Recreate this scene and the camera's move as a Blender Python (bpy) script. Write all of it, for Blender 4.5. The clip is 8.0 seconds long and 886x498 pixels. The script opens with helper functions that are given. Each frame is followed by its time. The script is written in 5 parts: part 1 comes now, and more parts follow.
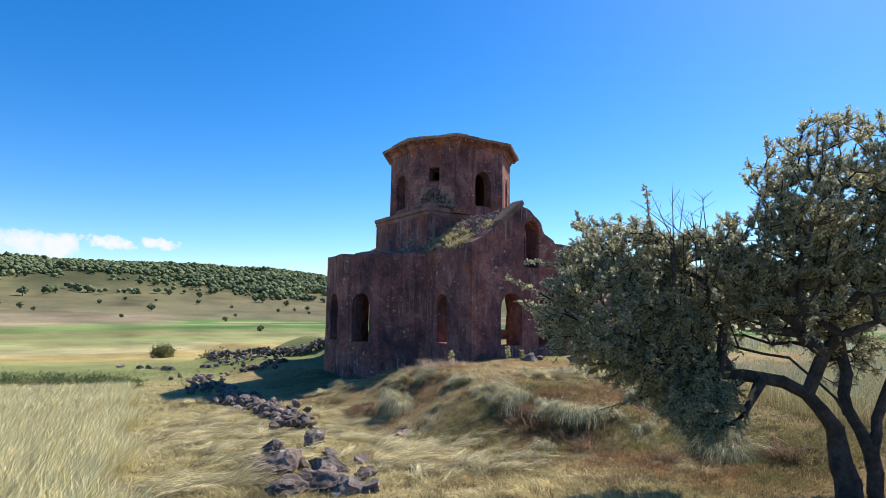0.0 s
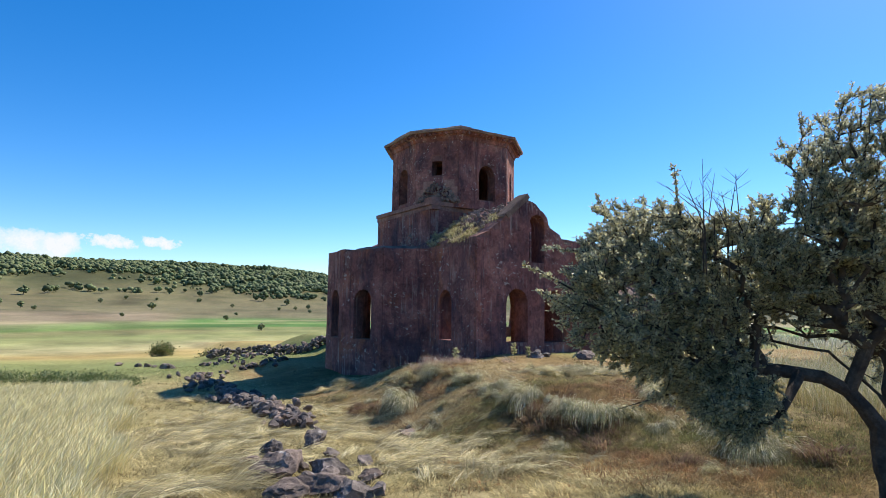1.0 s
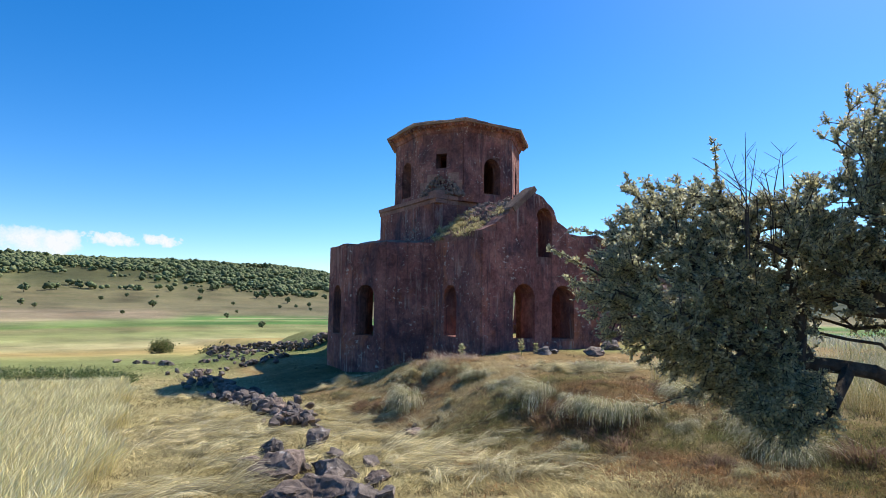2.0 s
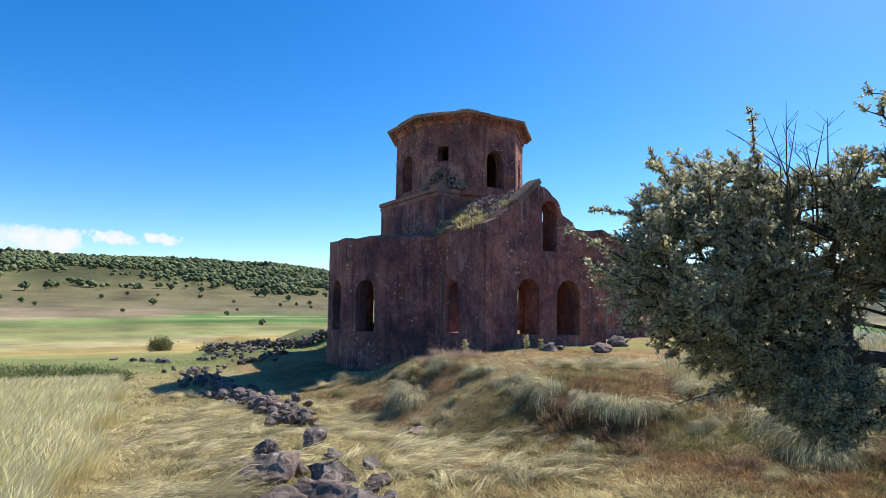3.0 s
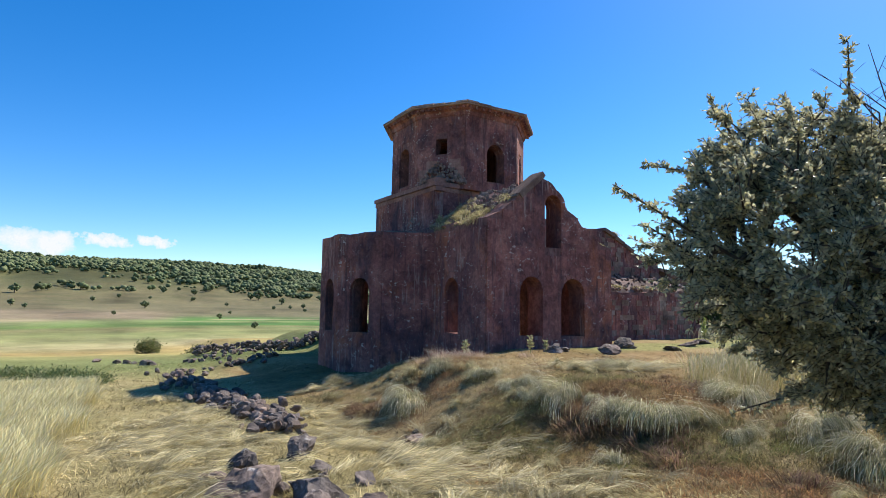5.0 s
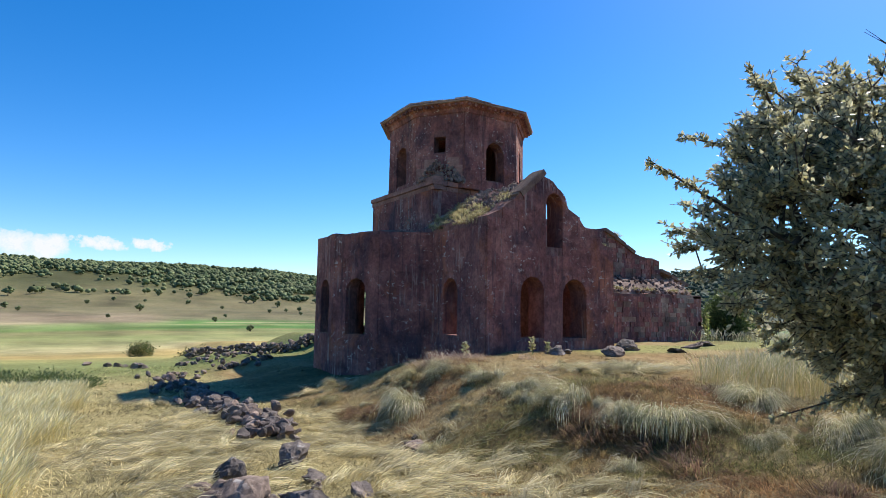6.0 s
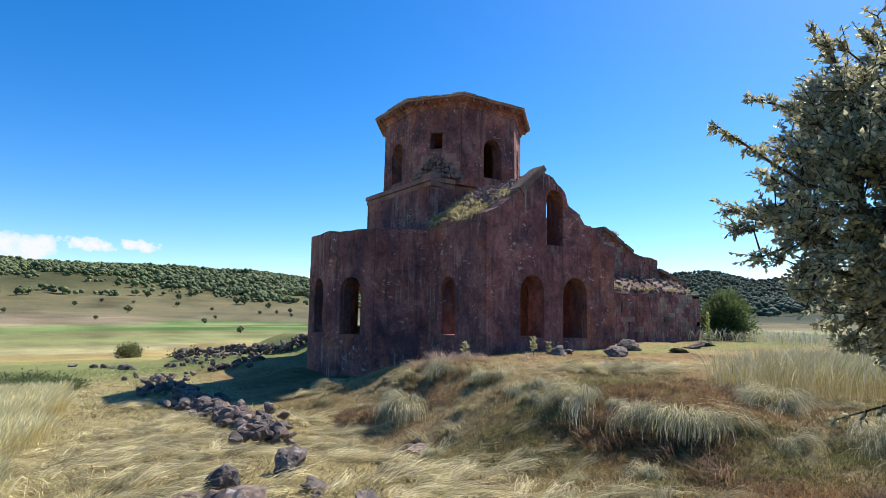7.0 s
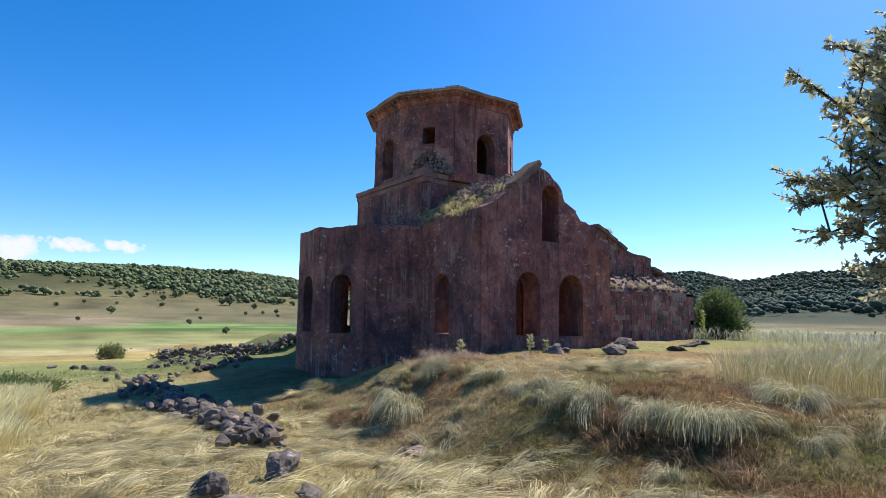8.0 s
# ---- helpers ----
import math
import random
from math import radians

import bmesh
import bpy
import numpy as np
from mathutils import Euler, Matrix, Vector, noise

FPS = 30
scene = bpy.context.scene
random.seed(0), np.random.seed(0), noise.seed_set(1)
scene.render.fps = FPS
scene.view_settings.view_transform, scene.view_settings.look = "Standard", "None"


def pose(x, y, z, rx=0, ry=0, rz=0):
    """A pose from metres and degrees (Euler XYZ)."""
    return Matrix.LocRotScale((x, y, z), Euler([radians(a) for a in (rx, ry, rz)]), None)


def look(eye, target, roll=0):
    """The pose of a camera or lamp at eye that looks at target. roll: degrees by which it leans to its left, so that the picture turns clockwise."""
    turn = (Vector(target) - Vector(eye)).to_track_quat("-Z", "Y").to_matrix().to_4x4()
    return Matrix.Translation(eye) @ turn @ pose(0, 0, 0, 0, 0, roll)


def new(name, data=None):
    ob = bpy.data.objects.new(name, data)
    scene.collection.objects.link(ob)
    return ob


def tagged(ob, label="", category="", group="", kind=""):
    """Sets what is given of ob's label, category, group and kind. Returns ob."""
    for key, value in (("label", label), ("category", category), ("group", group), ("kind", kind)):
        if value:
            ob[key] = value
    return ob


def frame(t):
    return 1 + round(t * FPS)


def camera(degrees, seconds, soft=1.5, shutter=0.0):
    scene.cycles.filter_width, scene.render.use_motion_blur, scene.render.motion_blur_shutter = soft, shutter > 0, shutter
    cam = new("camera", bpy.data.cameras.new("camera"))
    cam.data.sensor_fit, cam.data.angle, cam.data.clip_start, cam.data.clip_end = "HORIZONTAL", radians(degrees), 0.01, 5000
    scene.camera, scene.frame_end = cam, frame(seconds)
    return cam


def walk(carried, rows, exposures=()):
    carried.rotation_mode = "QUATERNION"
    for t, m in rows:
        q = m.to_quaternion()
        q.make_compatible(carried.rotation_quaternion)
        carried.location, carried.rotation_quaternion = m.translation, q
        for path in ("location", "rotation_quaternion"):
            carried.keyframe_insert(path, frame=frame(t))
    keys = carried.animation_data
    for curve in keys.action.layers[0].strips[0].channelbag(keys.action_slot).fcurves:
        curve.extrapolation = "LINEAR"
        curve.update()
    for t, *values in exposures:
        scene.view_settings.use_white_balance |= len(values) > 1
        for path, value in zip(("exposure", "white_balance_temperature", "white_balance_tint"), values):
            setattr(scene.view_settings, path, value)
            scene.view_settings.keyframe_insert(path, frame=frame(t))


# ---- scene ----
cam = camera(74.2, 8.0, soft=0.8)

PATH = [
    (0, (-14.981, -24.412, 2.502), (-13.946, -22.711, 2.696), 0.9),
    (0.5, (-14.913, -24.153, 2.463), (-13.88, -22.451, 2.656), 1.0),
    (1, (-14.798, -23.905, 2.409), (-13.765, -22.203, 2.598), 0.8),
    (1.5, (-14.721, -23.62, 2.351), (-13.689, -21.917, 2.538), 0.9),
    (3, (-14.395, -22.837, 2.21), (-13.365, -21.132, 2.386), 0.8),
    (3.5, (-14.258, -22.583, 2.158), (-13.226, -20.879, 2.334), 0.8),
    (4, (-14.147, -22.341, 2.125), (-13.11, -20.64, 2.302), 0.7),
    (4.5, (-14.043, -22.076, 2.078), (-13.003, -20.378, 2.261), 0.9),
    (6, (-13.731, -21.353, 1.961), (-12.676, -19.666, 2.162), 1.0),
    (6.5, (-13.66, -21.095, 1.929), (-12.595, -19.414, 2.132), 0.9),
    (7, (-13.639, -20.819, 1.879), (-12.559, -19.148, 2.086), 1.0),
    (7.5, (-13.605, -20.554, 1.827), (-12.508, -18.894, 2.034), 1.1),
    (8, (-13.538, -20.299, 1.787), (-12.422, -18.653, 1.997), 0.9),
]
walk(cam, [(t, look(eye, target, roll)) for t, eye, target, roll in PATH])

# ---- world, sun ----
SUN_AZ, SUN_EL = radians(79.0), radians(48.0)      # azimuth from +y towards +x
world = bpy.data.worlds.new("world")
scene.world = world
world.use_nodes = True
wn, wl = world.node_tree.nodes, world.node_tree.links
sky = wn.new("ShaderNodeTexSky")
sky.sky_type, sky.sun_disc = "NISHITA", False
sky.sun_elevation, sky.sun_rotation = SUN_EL, SUN_AZ
sky.altitude, sky.air_density, sky.dust_density, sky.ozone_density = 1400, 1.0, 0.8, 4.0
deep = wn.new("ShaderNodeHueSaturation")
deep.inputs["Saturation"].default_value = 1.36
deep.inputs["Hue"].default_value = 0.504
wl.new(sky.outputs["Color"], deep.inputs["Color"])
wl.new(deep.outputs["Color"], wn["Background"].inputs["Color"])
wn["Background"].inputs["Strength"].default_value = 0.117

sun_dir = Vector((math.sin(SUN_AZ) * math.cos(SUN_EL), math.cos(SUN_AZ) * math.cos(SUN_EL), math.sin(SUN_EL)))
sun_data = bpy.data.lights.new("sun", "SUN")
sun_data.energy, sun_data.angle, sun_data.color = 4.2, radians(0.55), (1.0, 0.95, 0.86)
sun = new("sun", sun_data)
sun.matrix_world = look(sun_dir * 60, (0, 0, 0))
scene.view_settings.exposure = 0.75

# ---- materials ----


def shader(name, rough=0.9, spec=0.2):
    m = bpy.data.materials.new(name)
    m.use_nodes = True
    b = m.node_tree.nodes["Principled BSDF"]
    b.inputs["Roughness"].default_value = rough
    b.inputs["Specular IOR Level"].default_value = spec
    return m, m.node_tree.nodes, m.node_tree.links, b


def noise_tex(n, l, scale, detail=6, rough=0.6, vec=None, dist=0.0):
    t = n.new("ShaderNodeTexNoise")
    t.inputs["Scale"].default_value, t.inputs["Detail"].default_value = scale, detail
    t.inputs["Roughness"].default_value, t.inputs["Distortion"].default_value = rough, dist
    if vec is not None:
        l.new(vec, t.inputs["Vector"])
    return t.outputs["Fac"]


def ramp(n, l, fac, stops):
    r = n.new("ShaderNodeValToRGB")
    while len(r.color_ramp.elements) < len(stops):
        r.color_ramp.elements.new(0.5)
    for e, (p, c) in zip(r.color_ramp.elements, stops):
        e.position, e.color = p, (*c, 1)
    l.new(fac, r.inputs["Fac"])
    return r.outputs["Color"]


def mixc(n, l, fac, a, b, mode="MIX"):
    x = n.new("ShaderNodeMix")
    x.data_type, x.blend_type = "RGBA", mode
    for s, v in ((x.inputs[0], fac), (x.inputs[6], a), (x.inputs[7], b)):
        if isinstance(v, (int, float)):
            s.default_value = v
        elif isinstance(v, tuple):
            s.default_value = (*v, 1)
        else:
            l.new(v, s)
    return x.outputs[2]


def bump(n, l, b, height, strength, dist):
    k = n.new("ShaderNodeBump")
    k.inputs["Strength"].default_value, k.inputs["Distance"].default_value = strength, dist
    l.new(height, k.inputs["Height"])
    l.new(k.outputs["Normal"], b.inputs["Normal"])


def position(n):
    return n.new("ShaderNodeNewGeometry").outputs["Position"]


def stretch(n, l, vec, sx, sy, sz):
    m = n.new("ShaderNodeMapping")
    m.inputs["Scale"].default_value = (sx, sy, sz)
    l.new(vec, m.inputs["Vector"])
    return m.outputs["Vector"]


def stone(name, dark, mid, light, fine=9.0, patch=0.7, relief=0.02, streak=0.0, lichen=None, each=0.35, rust=False):
    """Weathered stone: patches, grain, rain streaks, lichen, and a shade of its own for each block."""
    m, n, l, b = shader(name, 0.95, 0.15)
    p = position(n)
    c = ramp(n, l, noise_tex(n, l, patch, 7, 0.62, p, 0.4), [(0.3, dark), (0.5, mid), (0.72, light)])
    g = noise_tex(n, l, fine, 8, 0.7, p)
    c = mixc(n, l, 0.75, c, ramp(n, l, g, [(0.25, (0.45, 0.45, 0.45)), (0.75, (1.5, 1.45, 1.4))]), "MULTIPLY")
    if each:
        oi = n.new("ShaderNodeObjectInfo")
        c = mixc(n, l, each, c, ramp(n, l, oi.outputs["Random"], [(0.0, (0.45, 0.43, 0.46)), (0.5, (1.0, 0.95, 0.95)), (0.8, (1.15, 0.95, 0.85)), (1.0, (1.7, 1.4, 1.25))]), "MULTIPLY")
    if rust:
        s = noise_tex(n, l, 0.8, 5, 0.6, stretch(n, l, p, 1, 1, 0.7), 0.6)
        c = mixc(n, l, ramp(n, l, s, [(0.55, (0, 0, 0)), (0.68, (0.6, 0.6, 0.6))]), c, (0.40, 0.135, 0.06))
        s = noise_tex(n, l, 0.9, 6, 0.65, stretch(n, l, p, 1.2, 1.2, 0.6), 0.3)
        c = mixc(n, l, ramp(n, l, s, [(0.36, (0.85, 0.85, 0.85)), (0.5, (0, 0, 0))]), c, (0.1, 0.058, 0.066))
        s = noise_tex(n, l, 2.6, 6, 0.7, stretch(n, l, p, 1, 1, 0.8), 0.5)
        c = mixc(n, l, 0.8, c, ramp(n, l, s, [(0.34, (0.55, 0.52, 0.55)), (0.5, (1, 1, 1)), (0.68, (1.45, 1.35, 1.3))]), "MULTIPLY")
    if streak:
        s = noise_tex(n, l, 1.0, 6, 0.7, stretch(n, l, p, 5.5, 5.5, 0.38), 0.5)
        w = noise_tex(n, l, 0.6, 4, 0.6, p)
        k = mixc(n, l, 1.0, ramp(n, l, s, [(0.54, (0, 0, 0)), (0.64, (streak,) * 3)]), ramp(n, l, w, [(0.46, (0, 0, 0)), (0.58, (1, 1, 1))]), "MULTIPLY")
        c = mixc(n, l, k, c, (0.46, 0.34, 0.29))
        s = noise_tex(n, l, 1.0, 6, 0.7, stretch(n, l, p, 4.2, 4.2, 0.3), 0.4)
        c = mixc(n, l, ramp(n, l, s, [(0.36, (0.6, 0.6, 0.6)), (0.44, (0, 0, 0))]), c, (0.075, 0.045, 0.05))
    if lichen:
        s = noise_tex(n, l, 5.5, 6, 0.66, stretch(n, l, p, 1.0, 1.0, 1.5), 0.6)
        w = noise_tex(n, l, 0.75, 3, 0.5, p)
        k = mixc(n, l, 1.0, ramp(n, l, s, [(0.6, (0, 0, 0)), (0.63, (0.85, 0.85, 0.85))]), ramp(n, l, w, [(0.44, (0.08, 0.08, 0.08)), (0.56, (1, 1, 1))]), "MULTIPLY")
        c = mixc(n, l, k, c, lichen)
    l.new(c, b.inputs["Base Color"])
    bump(n, l, b, g, 1.0, relief)
    return m


M_WALL = stone("red_tuff", (0.15, 0.065, 0.062), (0.265, 0.112, 0.096), (0.4, 0.19, 0.155), streak=0.65, lichen=(0.52, 0.42, 0.36), each=0.13, rust=True, relief=0.035)
M_CORE = stone("tuff_core", (0.14, 0.07, 0.065), (0.22, 0.11, 0.095), (0.3, 0.16, 0.135), streak=0.4, each=0, rust=True)
M_PINK = stone("pink_tuff", (0.24, 0.125, 0.1), (0.32, 0.175, 0.14), (0.42, 0.25, 0.2), each=0.25)
M_RUBBLE = stone("rubble_stone", (0.1, 0.07, 0.06), (0.24, 0.175, 0.145), (0.46, 0.37, 0.31), fine=7, each=0.6)
M_ROCK = stone("basalt_rock", (0.085, 0.072, 0.064), (0.17, 0.145, 0.128), (0.32, 0.275, 0.24), fine=14, patch=2.2, relief=0.03, lichen=(0.45, 0.41, 0.37), each=0.6)
M_PALE = stone("bare_pale_stone", (0.3, 0.23, 0.2), (0.46, 0.37, 0.33), (0.62, 0.54, 0.48), each=0.4)
M_TILE = stone("roof_stone", (0.25, 0.15, 0.12), (0.4, 0.27, 0.22), (0.55, 0.42, 0.36), each=0.5)
M_SLAB = stone("lichen_slab", (0.12, 0.08, 0.07), (0.2, 0.13, 0.1), (0.3, 0.22, 0.17), lichen=(0.36, 0.33, 0.24), each=0.2)


def part(name, bm, material, parent=None, label=""):
    me = bpy.data.meshes.new(name)
    bm.to_mesh(me)
    bm.free()
    me.materials.append(material)
    ob = new(name, me)
    ob.parent = parent
    return tagged(ob, label)


def raw(name, verts, faces, material, parent=None):
    me = bpy.data.meshes.new(name)
    me.from_pydata(verts, [], faces)
    me.materials.append(material)
    me.update()
    ob = new(name, me)
    ob.parent = parent
    return ob


def fast_mesh(name, co, idx, n, material):
    """A mesh from arrays: co (V, 3), idx flat, n corners a face."""
    me = bpy.data.meshes.new(name)
    me.vertices.add(len(co))
    me.vertices.foreach_set("co", np.ascontiguousarray(co, dtype=np.float32).ravel())
    me.loops.add(len(idx))
    me.loops.foreach_set("vertex_index", np.ascontiguousarray(idx, dtype=np.int32))
    f = len(idx) // n
    me.polygons.add(f)
    me.polygons.foreach_set("loop_start", np.arange(0, f * n, n, dtype=np.int32))
    me.polygons.foreach_set("loop_total", np.full(f, n, dtype=np.int32))
    me.materials.append(material)
    me.update(calc_edges=True)
    return me


# ---- ground ----


def ss(v, a, b):
    k = np.clip((v - a) / (b - a), 0, 1)
    return k * k * (3 - 2 * k)


def lattice(ix, iy, seed):
    h = np.sin(ix * 127.1 + iy * 311.7 + seed * 74.7) * 43758.5453
    return h - np.floor(h)


def vnoise(x, y, seed=0):
    ix, iy = np.floor(x), np.floor(y)
    fx, fy = x - ix, y - iy
    fx, fy = fx * fx * (3 - 2 * fx), fy * fy * (3 - 2 * fy)
    a, b = lattice(ix, iy, seed), lattice(ix + 1, iy, seed)
    c, d = lattice(ix, iy + 1, seed), lattice(ix + 1, iy + 1, seed)
    return (a * (1 - fx) + b * fx) * (1 - fy) + (c * (1 - fx) + d * fx) * fy


def fbm(x, y, seed=0, octaves=4):
    v, amp = 0.0, 0.5
    for k in range(octaves):
        v = v + amp * vnoise(x * 2 ** k, y * 2 ** k, seed + k)
        amp *= 0.5
    return v


def path_height(y):
    ys = [-40, -25, -21, -18, -16, -13.5, -10.5, -5, 0, 8, 20, 33, 60]
    zs = [1.4, 0.85, 0.42, 0.2, 0.05, -0.18, -0.42, -0.66, -0.9, -1.05, -1.5, -2.3, -2.8]
    return sum(np.interp(y + o, ys, zs) for o in (-1.5, -0.75, 0, 0.75, 1.5)) / 5


def far_height(x, y):
    dx, dy = x + 14, y + 23
    r, az = np.hypot(dx, dy), np.degrees(np.arctan2(dx, dy))
    rough = (fbm(x / 90, y / 90, 5) - 0.47)
    crest = np.interp(az, [-180, -60, -20, -4, 3, 10, 15, 20, 28, 40, 180], [30, 38, 46, 47, 47.5, 47, 44.5, 37, 20, 4, 30])
    near_hill = np.interp(r, [0, 190, 260, 340, 420, 600, 760, 1100, 5000], [0, 0, 0.015, 0.07, 0.22, 0.72, 1.0, 0.9, 0.8])
    crest2 = np.interp(az, [-180, 25, 40, 50, 54, 57.5, 61.5, 65, 69, 74, 90, 180], [0, 0, 60, 78, 90, 95, 72, 88, 90, 88, 80, 0])
    far_hill = np.interp(r, [0, 500, 900, 1500, 2000, 5000], [0, 0, 0.25, 1.0, 0.9, 0.7])
    return -3.5 + crest * near_hill + crest2 * far_hill + rough * 9 * ss(r, 260, 700)


def edge_x(y):
    """Where the foot of the bank runs."""
    return -7.55 + 0.25 * np.sin(y * 0.55) + np.clip(0.3 * (-13.2 - y), 0, 1.3)


def height(x, y):
    x, y = np.asarray(x, float), np.asarray(y, float)
    p = path_height(y) + 0.25 * ss(-x, 14, 22)
    edge = edge_x(y)
    top = 0.66 - 1.1 * ss(y, -9.0, -3.0) * (1 - ss(x, -4.5, -1.5)) - 0.35 * ss(y, 6, 15) - 1.4 * ss(y, 15, 24) - 1.2 * ss(x, 12, 40)
    rise = ss(x, edge - 1.75, edge + 1.75)
    hollow = -0.3 * np.exp(-((x + 8.8) / 1.2) ** 2 - ((y + 12.6) / 3.2) ** 2)
    z = p + (top - p) * rise + hollow
    z = z + (0.16 * (fbm(x * 0.9, y * 0.9, 2) - 0.47) + 0.05 * (fbm(x * 4, y * 4, 9) - 0.47)) * (0.45 + 0.55 * rise)
    z = z + 0.22 * (vnoise(x * 0.8, y * 0.8, 21) - 0.5) * np.exp(-((x - edge - 0.3) / 1.6) ** 2)
    d = np.hypot(x + 5, y + 8)
    return z + (far_height(x, y) - z) * ss(d, 30, 85)


def gz(x, y):
    return float(height(x, y))


def cover_colour(x, y):
    """What covers the land: bare field, crop strips, dry pasture, wooded soil."""
    dx, dy = x + 14, y + 23
    r, az = np.hypot(dx, dy), np.degrees(np.arctan2(dx, dy))
    wob = r * (1 + 0.22 * (fbm(x / 40, y / 40, 31) - 0.47)) - 0.9 * (az - 5) * ss(r, 60, 140)
    keys = [0, 24, 30, 36, 44, 60, 72, 88, 105, 122, 140, 165, 185, 215, 260, 330, 430, 520, 5000]
    cols = np.array([
        (0.34, 0.275, 0.135), (0.33, 0.28, 0.135), (0.2, 0.22, 0.08), (0.22, 0.235, 0.09), (0.33, 0.28, 0.11), (0.42, 0.30, 0.12),
        (0.44, 0.37, 0.19), (0.33, 0.31, 0.14), (0.27, 0.28, 0.11), (0.25, 0.22, 0.10), (0.14, 0.21, 0.06), (0.24, 0.26, 0.11),
        (0.33, 0.27, 0.16), (0.205, 0.175, 0.098), (0.18, 0.155, 0.085), (0.168, 0.145, 0.078), (0.16, 0.14, 0.07), (0.115, 0.115, 0.052), (0.09, 0.095, 0.042)])
    c = np.stack([np.interp(wob, keys, cols[:, k]) for k in range(3)], -1)
    green = (ss(r, 120, 150) * (1 - ss(r, 190, 240)) * ss(az, 5, 9) * ss(fbm(x / 60, y / 9, 44), 0.35, 0.5))[:, None]
    c = c * (1 - green) + np.array((0.10, 0.19, 0.05)) * green
    bare = (ss(r, 180, 200) * (1 - ss(r, 255, 290)) * (1 - ss(az, 4, 8)))[:, None]
    c = c * (1 - bare) + np.array((0.27, 0.21, 0.135)) * bare
    band = 0.62 * fbm(az * 0.35, r / (3 + 0.03 * r), 47) + 0.38 * fbm(x / 14, y / 14, 48)
    c = c * (1 + (ss(r, 26, 45) * 1.5 * (band - 0.47))[:, None])
    edge = edge_x(y)
    ridge = (ss(r, 330, 480) * ss(az, 40, 46))[:, None]
    c = c * (1 - ridge) + np.array((0.06, 0.07, 0.045)) * ridge
    foot = edge - 0.9 * ss(-y, 14, 16.5)
    slope = (ss(x, foot - 1.9, foot - 0.6) * (1 - ss(r, 26, 34)))[:, None]
    dry = np.stack([np.interp(fbm(x * 0.45, y * 0.45, 61), [0.3, 0.45, 0.6], v) for v in ((0.18, 0.26, 0.31), (0.13, 0.175, 0.235), (0.058, 0.08, 0.12))], -1)
    c = c * (1 - slope) + dry * slope
    lawn = (ss(x, -1.5, 1.5) * (1 - ss(np.abs(y + 7.6), 0.7, 1.9)) * (1 - ss(x, 12, 18)))[:, None]
    return c * (1 - lawn) + np.array((0.24, 0.235, 0.09)) * lawn


def build_ground():
    az = np.radians(np.concatenate([np.arange(-15, 88, 0.3), np.arange(88, 345, 4.0)]))
    rad = np.concatenate([[0.0005], 0.3 * 1.0215 ** np.arange(452)])
    x = -14 + np.outer(rad, np.sin(az))
    y = -23 + np.outer(rad, np.cos(az))
    nr, na = x.shape
    x, y = x.ravel(), y.ravel()
    co = np.stack([x, y, height(x, y)], -1)
    i, j = np.meshgrid(np.arange(nr - 1), np.arange(na), indexing="ij")
    j2 = (j + 1) % na
    quads = np.stack([i * na + j, (i + 1) * na + j, (i + 1) * na + j2, i * na + j2], -1)[:, :, ::-1].reshape(-1)
    m, n, l, b = shader("dry_meadow_soil", 0.95, 0.1)
    at = n.new("ShaderNodeAttribute")
    at.attribute_name = "cover"
    p = position(n)
    fine = noise_tex(n, l, 6.0, 9, 0.72, p)
    big = noise_tex(n, l, 0.35, 6, 0.65, p)
    c = mixc(n, l, 0.85, at.outputs["Color"], ramp(n, l, fine, [(0.28, (0.45, 0.42, 0.38)), (0.55, (1.0, 1.0, 1.0)), (0.78, (1.5, 1.5, 1.45))]), "MULTIPLY")
    c = mixc(n, l, 0.7, c, ramp(n, l, big, [(0.3, (0.75, 0.82, 0.7)), (0.7, (1.2, 1.15, 1.15))]), "MULTIPLY")
    wide = noise_tex(n, l, 0.035, 8, 0.7, p)
    c = mixc(n, l, 0.8, c, ramp(n, l, wide, [(0.3, (0.68, 0.76, 0.66)), (0.5, (1.0, 1.0, 1.0)), (0.7, (1.25, 1.15, 1.1))]), "MULTIPLY")
    l.new(c, b.inputs["Base Color"])
    bump(n, l, b, fine, 0.8, 0.06)
    me = fast_mesh("ground", co, quads, 4, m)
    ca = me.color_attributes.new("cover", "FLOAT_COLOR", "POINT")
    ca.data.foreach_set("color", np.concatenate([cover_colour(x, y), np.ones((len(x), 1))], 1).astype(np.float32).ravel())
    me.polygons.foreach_set("use_smooth", np.ones(len(me.polygons), dtype=bool))
    tagged(new("ground", me), "rolling dry grassland with crop strips and hills", "ground", kind="structure")


build_ground()

# ---- the ruined church ----
rng = random.Random(7)
from mathutils.geometry import tessellate_polygon

church = tagged(new("church"), "ruined red stone church with an octagonal drum", "church")
BLOCKS = []


def block_mesh(k):
    """A unit stone with bevelled, slightly uneven edges."""
    r = random.Random(100 + k)
    bm = bmesh.new()
    bmesh.ops.create_cube(bm, size=1)
    bmesh.ops.bevel(bm, geom=bm.edges[:], offset=0.012, segments=1, affect="EDGES")
    for v in bm.verts:
        v.co += Vector((r.uniform(-1, 1) * 0.008, r.uniform(-1, 1) * 0.025, r.uniform(-1, 1) * 0.01))
    me = bpy.data.meshes.new("stone_block")
    bm.to_mesh(me)
    bm.free()
    me.materials.append(M_WALL)
    return me


BLOCKS = [block_mesh(k) for k in range(8)]
COARSE = [block_mesh(k + 20) for k in range(8)]
for k, me in enumerate(COARSE):
    me.materials[0] = M_RUBBLE if k in (0, 3, 5) else M_WALL


